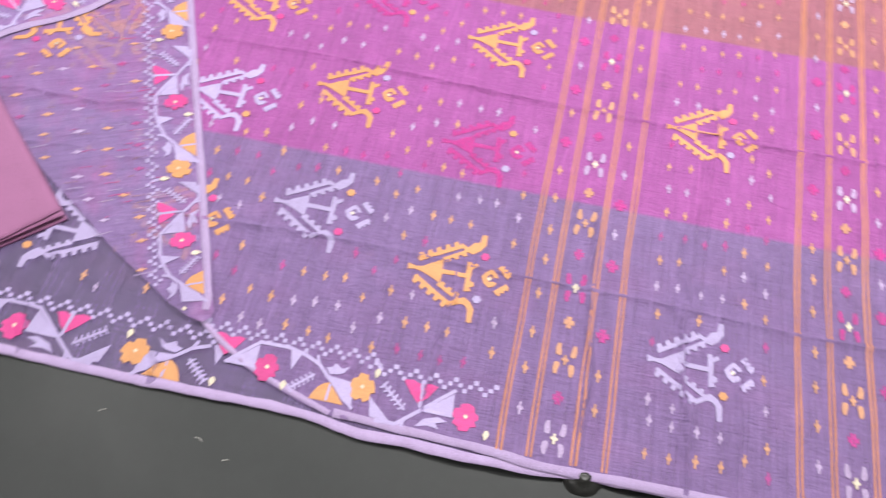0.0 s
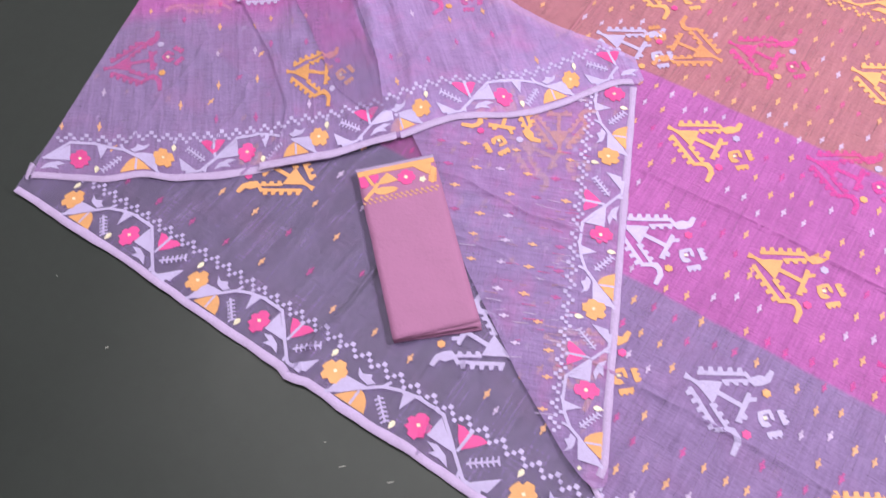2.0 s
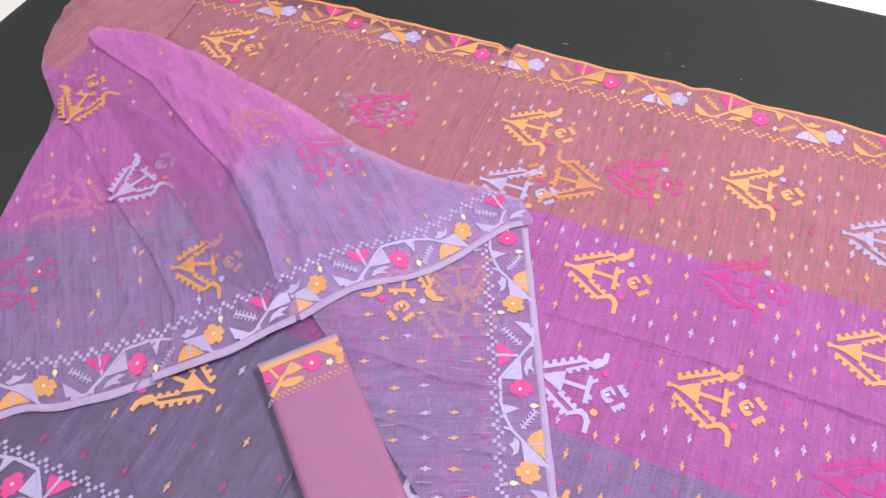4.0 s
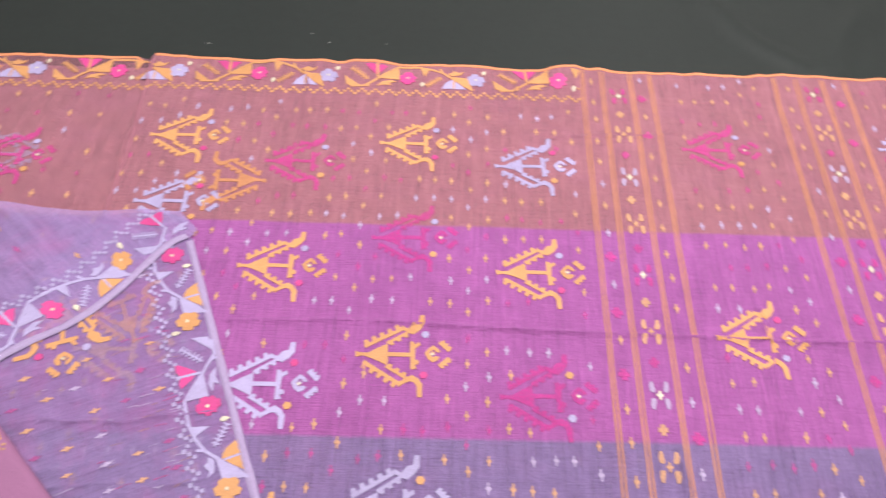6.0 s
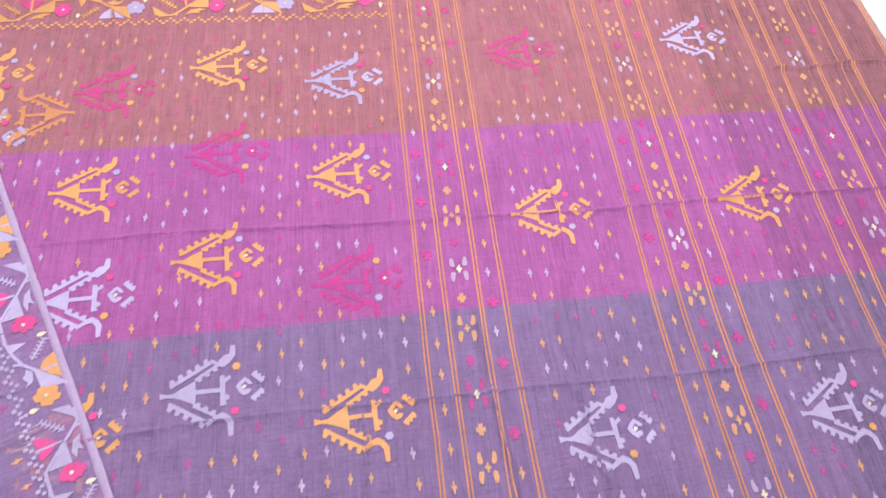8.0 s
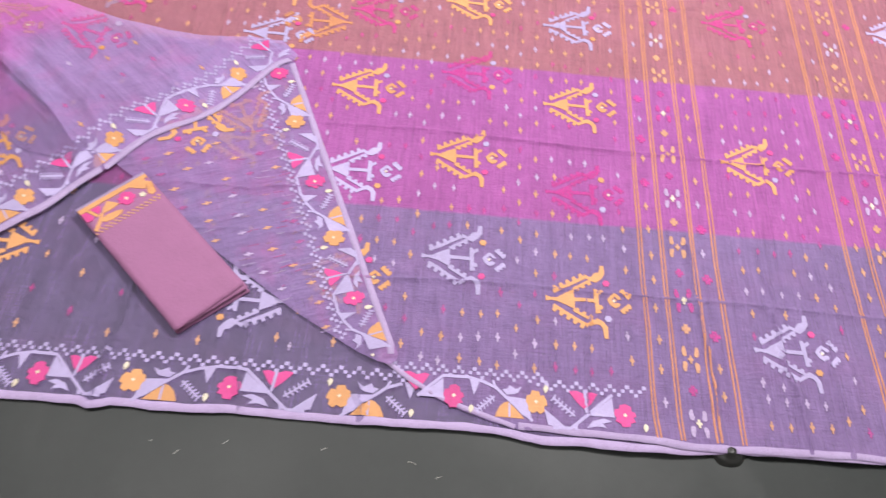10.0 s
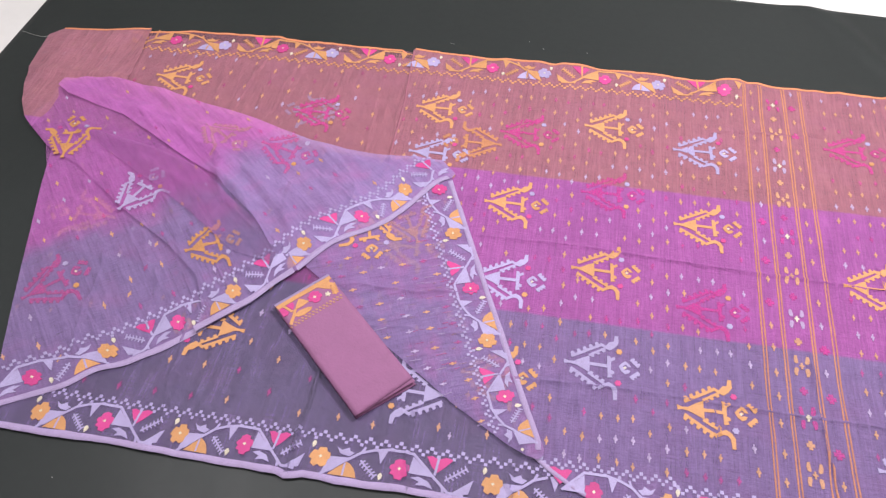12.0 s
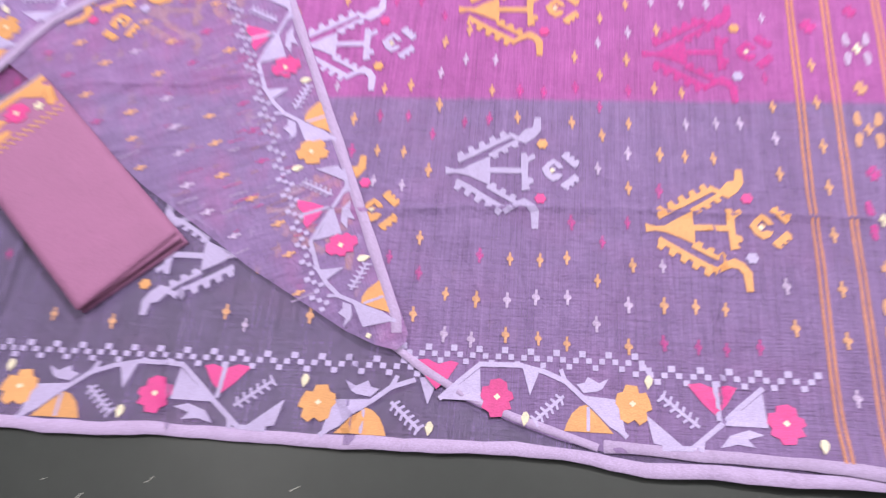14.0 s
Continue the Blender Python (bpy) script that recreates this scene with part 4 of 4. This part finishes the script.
STRIPED = ((0.785, 0.950), (1.163, 1.335), (1.530, 1.770))


def strew(layer, du, dv, u0, u1, v0, v1, near=None, size=1.0, skip=None):
    """Buds in columns, their colours taking turns down each column; now and then a column sits half a step lower."""
    global singles
    for k in range(int((u1 - u0) / du) + 1):
        phase = (k // 5) * 3 + (1 if k % 6 == 5 else 0)
        v, row = v0 + (0.5 * dv if k % 6 == 5 else 0.0), 0
        while v < v1:
            a, b = u0 + k * du + rng.uniform(-0.003, 0.003), v + rng.uniform(-0.004, 0.004)
            if layer.holds([(a, b)]) and free(layer, a, b) and not (skip and skip(a, b)) and rng.random() < 0.96:
                mat = (GOLD_FINE, LILAC_FINE, GOLD_FINE, PINK_FAINT)[(row + phase) % 4]
                s = size * rng.uniform(0.84, 1.08)
                ang = rng.uniform(-0.08, 0.08)
                if near and near(a, b) and singles < 270:
                    bud_part("woven_bud", CROSS, mat, layer, a, b, ang, s)
                    singles += 1
                else:
                    joined.setdefault((layer, mat), []).append((CROSS[0] * s @ np.array([[math.cos(ang), math.sin(ang)], [-math.sin(ang), math.cos(ang)]]) + np.array([[a, b]]), CROSS[1]))
            v += dv
            row += 1


strip = lambda a, b: any(p - 0.012 < a < q + 0.012 for p, q in STRIPED) or a > 1.79
strew(body, 0.031, 0.0428, -0.132, 1.95, 0.082, 1.062, near=lambda a, b: 0.25 < a < 0.85 and 0.05 < b < 0.50, skip=strip)
strew(body, 0.031, 0.0428, 0.956, 1.55, 0.012, 0.060, skip=strip)
strew(body, 0.031, 0.0428, 0.956, 1.55, 1.085, 1.15, skip=strip)
strew(lower, 0.070, 0.066, -0.9, 0.62, 0.085, 0.75)
strew(lower, 0.058, 0.050, -1.05, -0.10, 0.75, 1.055)
strew(lower, 0.09, 0.08, 0.2, 1.4, 0.1, 1.0)
strew(turnback, 0.042, 0.044, 0.0, 0.75, 0.062, 0.40, size=0.95)
strew(fall_side, 0.066, 0.062, -0.1, 0.8, 0.075, 0.6, size=0.95)
strew(fall_mid, 0.066, 0.062, -0.6, 0.6, 0.075, 0.8, size=0.95)
strew(fall_top, 0.062, 0.058, -0.6, 0.5, 0.075, 0.8, size=0.95)

# loose floats of thread on the reverse of the turned-back corner
floats = {}
for _ in range(170):
    a, b = rng.uniform(0.0, 0.74), 0.03 + abs(rng.gauss(0, 0.07))
    n = rng.uniform(6, 26)
    p = (rng.uniform(-2, 2), -n / 2), (rng.uniform(-2, 2), n / 2)
    sh = shape(bar(p[0], p[1], rng.uniform(0.8, 1.8)))
    floats.setdefault(rng.choice((LILAC_DIM, LILAC_DIM, GOLD_DIM, PINK_PALE)), []).append((sh[0] + np.array([[a, b]]), sh[1]))
for mat, shapes in floats.items():
    ob = laid("float_scatter", turnback, shapes, mat, saree, 0, 0, h=0.0006)
    if ob:
        tagged(ob, "loose thread floats on the reverse side", kind="stuff")

# columns of larger buds and four-petalled flowers between the stripes
for (c0, c1, c2), top in (((0.818, 0.868, 0.914), 0.984), ((1.207, 1.257, 1.306), 1.008), ((1.568, 1.632, 1.700), 1.000)):
    for k in range(-1, 11):
        v = top - 0.1085 * k
        if not 0.0 < v < 1.13:
            continue
        mat = (GOLD, LILAC, GOLD, PINK)[k % 4]
        mat = {GOLD: GOLD_FINE, LILAC: LILAC_FINE, PINK: PINK_FINE}[mat]
        base = laid("petal_flower", body, PETALS, mat, saree, c1, v, rng.uniform(-0.06, 0.06), 1.42, 1.0)
        laid("flower_heart", body, [CROSS], CREAM if k % 2 else mat, base or saree, c1, v, 0, 1.25, 0.85, 0.0014)
        laid("woven_bud", body, [PLUS], GOLD_FINE if k % 2 else PINK_FINE, saree, c1 - 0.002, v - 0.054, 0, 0.85, 0.95)
    for col, c in enumerate((c0, c2)):
        for k in range(21):
            v = 1.13 - 0.0545 * k + 0.012 * col
            if v > 0.005 and not steep(body, c, v):
                bud_part("woven_bud", PLUS, (GOLD_FINE, LILAC_FINE, GOLD_FINE, PINK_FINE, GOLD_FINE)[(k * 2 + col + k // 3) % 5], body, c + rng.uniform(-0.002, 0.002), v + rng.uniform(-0.004, 0.004), 0, 1.06)
for (layer, mat), shapes in joined.items():
    ob = laid("bud_scatter", layer, shapes, mat, saree, 0, 0)
    if ob:
        tagged(ob, "many small woven thread buds", kind="stuff")

# ---- folded blouse piece ----
def blouse_piece():
    base = tagged(new("blouse_piece"), "folded mauve blouse cloth with marigold embroidered band on the saree", "blouse piece")
    ang = math.atan2(-0.1985, 0.219)
    base.matrix_world = pose(-0.0205, 0.2262, 0.0075, 0, 0, math.degrees(ang))
    L, W = 0.296, 0.128

    def leaf(name, x0, x1, y0, y1, z0, z1, skew, seed, label=""):
        n, k = 40, 14
        verts, faces = [], []
        for s in range(2):
            for i in range(n + 1):
                for j in range(k + 1):
                    a, b = i / n, j / k
                    x = x0 + (x1 - x0) * a + skew * b
                    y = y0 + (y1 - y0) * b
                    r = min(a * (x1 - x0), (1 - a) * (x1 - x0), b * (y1 - y0), (1 - b) * (y1 - y0))
                    rnd = min(0.0016, (z1 - z0) * 0.45) * (1 - smooth(r / 0.003))
                    puff = 0.0012 * noise.noise(Vector((x * 16, y * 22, seed)))
                    z = (z1 - rnd if s else z0 + rnd) + puff
                    verts.append((x + 0.0008 * noise.noise(Vector((y * 40, seed, 1))), y + 0.0008 * noise.noise(Vector((x * 25, seed, 2))), z))
        w = k + 1
        N = (n + 1) * w
        for i in range(n):
            for j in range(k):
                a = i * w + j
                faces.append((N + a, N + a + w, N + a + w + 1, N + a + 1))
                faces.append((a, a + 1, a + w + 1, a + w))
        rim = [i * w for i in range(n + 1)] + [n * w + j for j in range(1, w)] + [i * w + k for i in range(n - 1, -1, -1)] + [j for j in range(k - 1, 0, -1)]
        for p, q in zip(rim, rim[1:] + rim[:1]):
            faces.append((p, q, N + q, N + p))
        return mesh_object(name, verts, faces, BLOUSE, base, label)

    leaf("fold", -L / 2 + 0.003, L / 2 - 0.001, -W / 2 + 0.001, W / 2 + 0.001, -0.0035, 0.0040, 0.011, 1.0)
    leaf("fold", -L / 2 + 0.003, L / 2 - 0.008, -W / 2 + 0.001, W / 2 - 0.002, 0.0046, 0.0076, 0.002, 2.0)
    leaf("fold", -L / 2 + 0.002, L / 2 - 0.001, -W / 2 + 0.001, W / 2 + 0.001, 0.0084, 0.0108, 0.008, 3.0)
    leaf("top_fold", -L / 2, L / 2, -W / 2, W / 2, 0.0112, 0.0150, 0.0, 4.0)

    top = Layer(lambda u, v: (u, v), lambda x, y: 0, [(-L / 2, -W / 2), (L / 2, -W / 2), (L / 2, W / 2), (-L / 2, W / 2)])
    top.place = lambda u, v, h=0.0: (u, v, 0.0150 + 0.0012 * noise.noise(Vector((u * 16, v * 22, 4.0))) + h)
    x0 = -L / 2

    def mm(points):
        return shape([((x0 * 1000) + x, y) for x, y in points])

    laid("border_vine", top, [mm(p) for p in (
        [(3, -63), (13, -63), (12, -20), (13, 20), (12, 63), (3, 63)], [(14, -16), (24, -28), (33, -36), (34, -20), (32, -2), (22, -9)], [(12.5, 27), (12.5, 57), (22, 54), (32, 47), (22, 36)],
        bar((12, -50), (33, -42), 5), bar((31, -34), (43, -44), 6), bar((40, -41), (57, -60), 6.5), [(43, -45), (39, -30), (42, -12), (47, -4), (52, -10), (54, -26), (51, -38)])], GOLD, base, 0, 0, 0, 1, 1, 0.0009, "marigold embroidered vine")
    laid("fern", top, [mm(p) for p in fern((50, 51), (20, 58), 7, 6.5, 4.2)], GOLD, base, 0, 0)
    laid("rose_flower", top, [mm([(30 + y * 0.75, 12 + x * 0.85) for x, y in ((-16, 6), (-11, 8), (-10, 15), (-2, 19), (8, 17), (9, 11), (16, 10), (18, 1), (14, -4), (16, -10), (8, -14), (6, -19), (-6, -18), (-8, -12), (-16, -10), (-13, -3), (-18, 0))])], PINK, base, 0, 0, 0, 1, 1, 0.0012)
    laid("heart_leaf", top, [mm([(13.5, -62), (13.5, -53), (30, -48), (35, -54), (33, -62)]), mm([(14, -46), (14, -30), (22, -31), (30, -39)])], PINK, base, 0, 0)
    laid("bud", top, [mm(lobed(40, 37, 5, 5, 0.25)), mm(lobed(30, 12, 3, 4, 0.2))], CREAM, base, 0, 0, 0, 1, 1, 0.0014)
    rows = []
    for k in range(15):
        b = -58 + k * 8.2
        rows.append(mm(bar((56, b - 1.6), (60, b + 1.8), 3.4)))
        rows.append(mm(bar((62, b - 5.0), (65.5, b - 2.0), 2.8)))
    laid("stepped_trim", top, rows, GOLD_FINE, base, 0, 0)
    verts = [(x0 - 0.005, y, z) for y in np.linspace(-W / 2, W / 2, 30) for z in (0.002, 0.0130)]
    verts2 = [(x0 + 0.003, y, z) for y in np.linspace(-W / 2, W / 2, 30) for z in (0.004, 0.0164)]
    faces = []
    for i in range(29):
        faces += [(2 * i, 2 * i + 1, 2 * i + 3, 2 * i + 2), (2 * i + 1, 60 + 2 * i + 1, 60 + 2 * i + 3, 2 * i + 3)]
    mesh_object("hem", verts + verts2, faces, HEM_LILAC, base, "thin pale hem along the folded end")


blouse_piece()


# ---- small things on the mat ----
def strand(name, pts, r, mat, label, category, group=""):
    cu = bpy.data.curves.new(name, "CURVE")
    cu.dimensions, cu.bevel_depth, cu.bevel_resolution = "3D", r, 1
    sp = cu.splines.new("NURBS")
    sp.points.add(len(pts) - 1)
    for p, q in zip(sp.points, pts):
        p.co = (*q, 1)
    sp.use_endpoint_u, sp.order_u = True, 3
    ob = new(name, cu)
    cu.materials.append(mat)
    return tagged(ob, label, category, group)


lint_rng = random.Random(5)
for x, y, L, ang in ((0.30, -0.075, 0.012, 0.5), (0.155, -0.078, 0.010, 0.6), (0.43, -0.082, 0.010, -0.2), (0.47, -0.10, 0.006, 0.3), (0.09, -0.10, 0.008, 0.9), (0.05, -0.085, 0.004, 0.1),
                     (0.03, 1.21, 0.010, 0.2), (0.28, 1.235, 0.007, -0.3), (0.24, 1.26, 0.005, 0.8), (0.40, 1.24, 0.005, 1.2), (-0.30, -0.16, 0.005, 1.0), (-0.45, -0.12, 0.004, 0.2)):
    pts = [(x + L * (k / 3 - 0.5) * math.cos(ang) + lint_rng.uniform(-1, 1) * 0.0016, y + L * (k / 3 - 0.5) * math.sin(ang) + lint_rng.uniform(-1, 1) * 0.0016, mat_height(x, y) + 0.0010) for k in range(4)]
    strand("lint", pts, 0.00042, LINT, "tiny white scrap of thread on the black mat", "lint", "lint on the mat")
strand("loose_thread", [(-1.16, 1.03, 0.002), (-1.12, 1.02, 0.003), (-1.085, 1.015, 0.002), (-1.06, 1.025, 0.008)], 0.0005, LINT, "thin loose white thread at the saree's corner", "thread")


def sheet_fold():
    """A small round fold of black cloth that shows under the saree's edge."""
    bm = bmesh.new()
    n, k = 24, 9
    tip = bm.verts.new((0, 0, 0.011))
    rings = []
    for j in range(1, k + 1):
        r = j / k
        z = 0.011 * (1 - r ** 2.4) + 0.003 * math.sin(r * 9) * (1 - r)
        rings.append([bm.verts.new((0.028 * r * math.cos(a) * (1 + 0.10 * math.sin(3 * a)), 0.024 * r * math.sin(a) * (1 + 0.08 * math.cos(2 * a)), z - 0.001)) for a in (2 * math.pi * i / n for i in range(n))])
    for i in range(n):
        bm.faces.new((tip, rings[0][i], rings[0][(i + 1) % n]))
    for p, q in zip(rings, rings[1:]):
        for i in range(n):
            bm.faces.new((p[i], q[i], q[(i + 1) % n], p[(i + 1) % n]))
    bmesh.ops.recalc_face_normals(bm, faces=bm.faces)
    for f in bm.faces:
        f.smooth = True
    ob = part("cloth_fold", bm, DARK_CLOTH, None)
    ob.location = (0.912, -0.022, 0.0)
    tagged(ob, "small glossy black cloth fold under the saree's hem", "cloth fold")


sheet_fold()
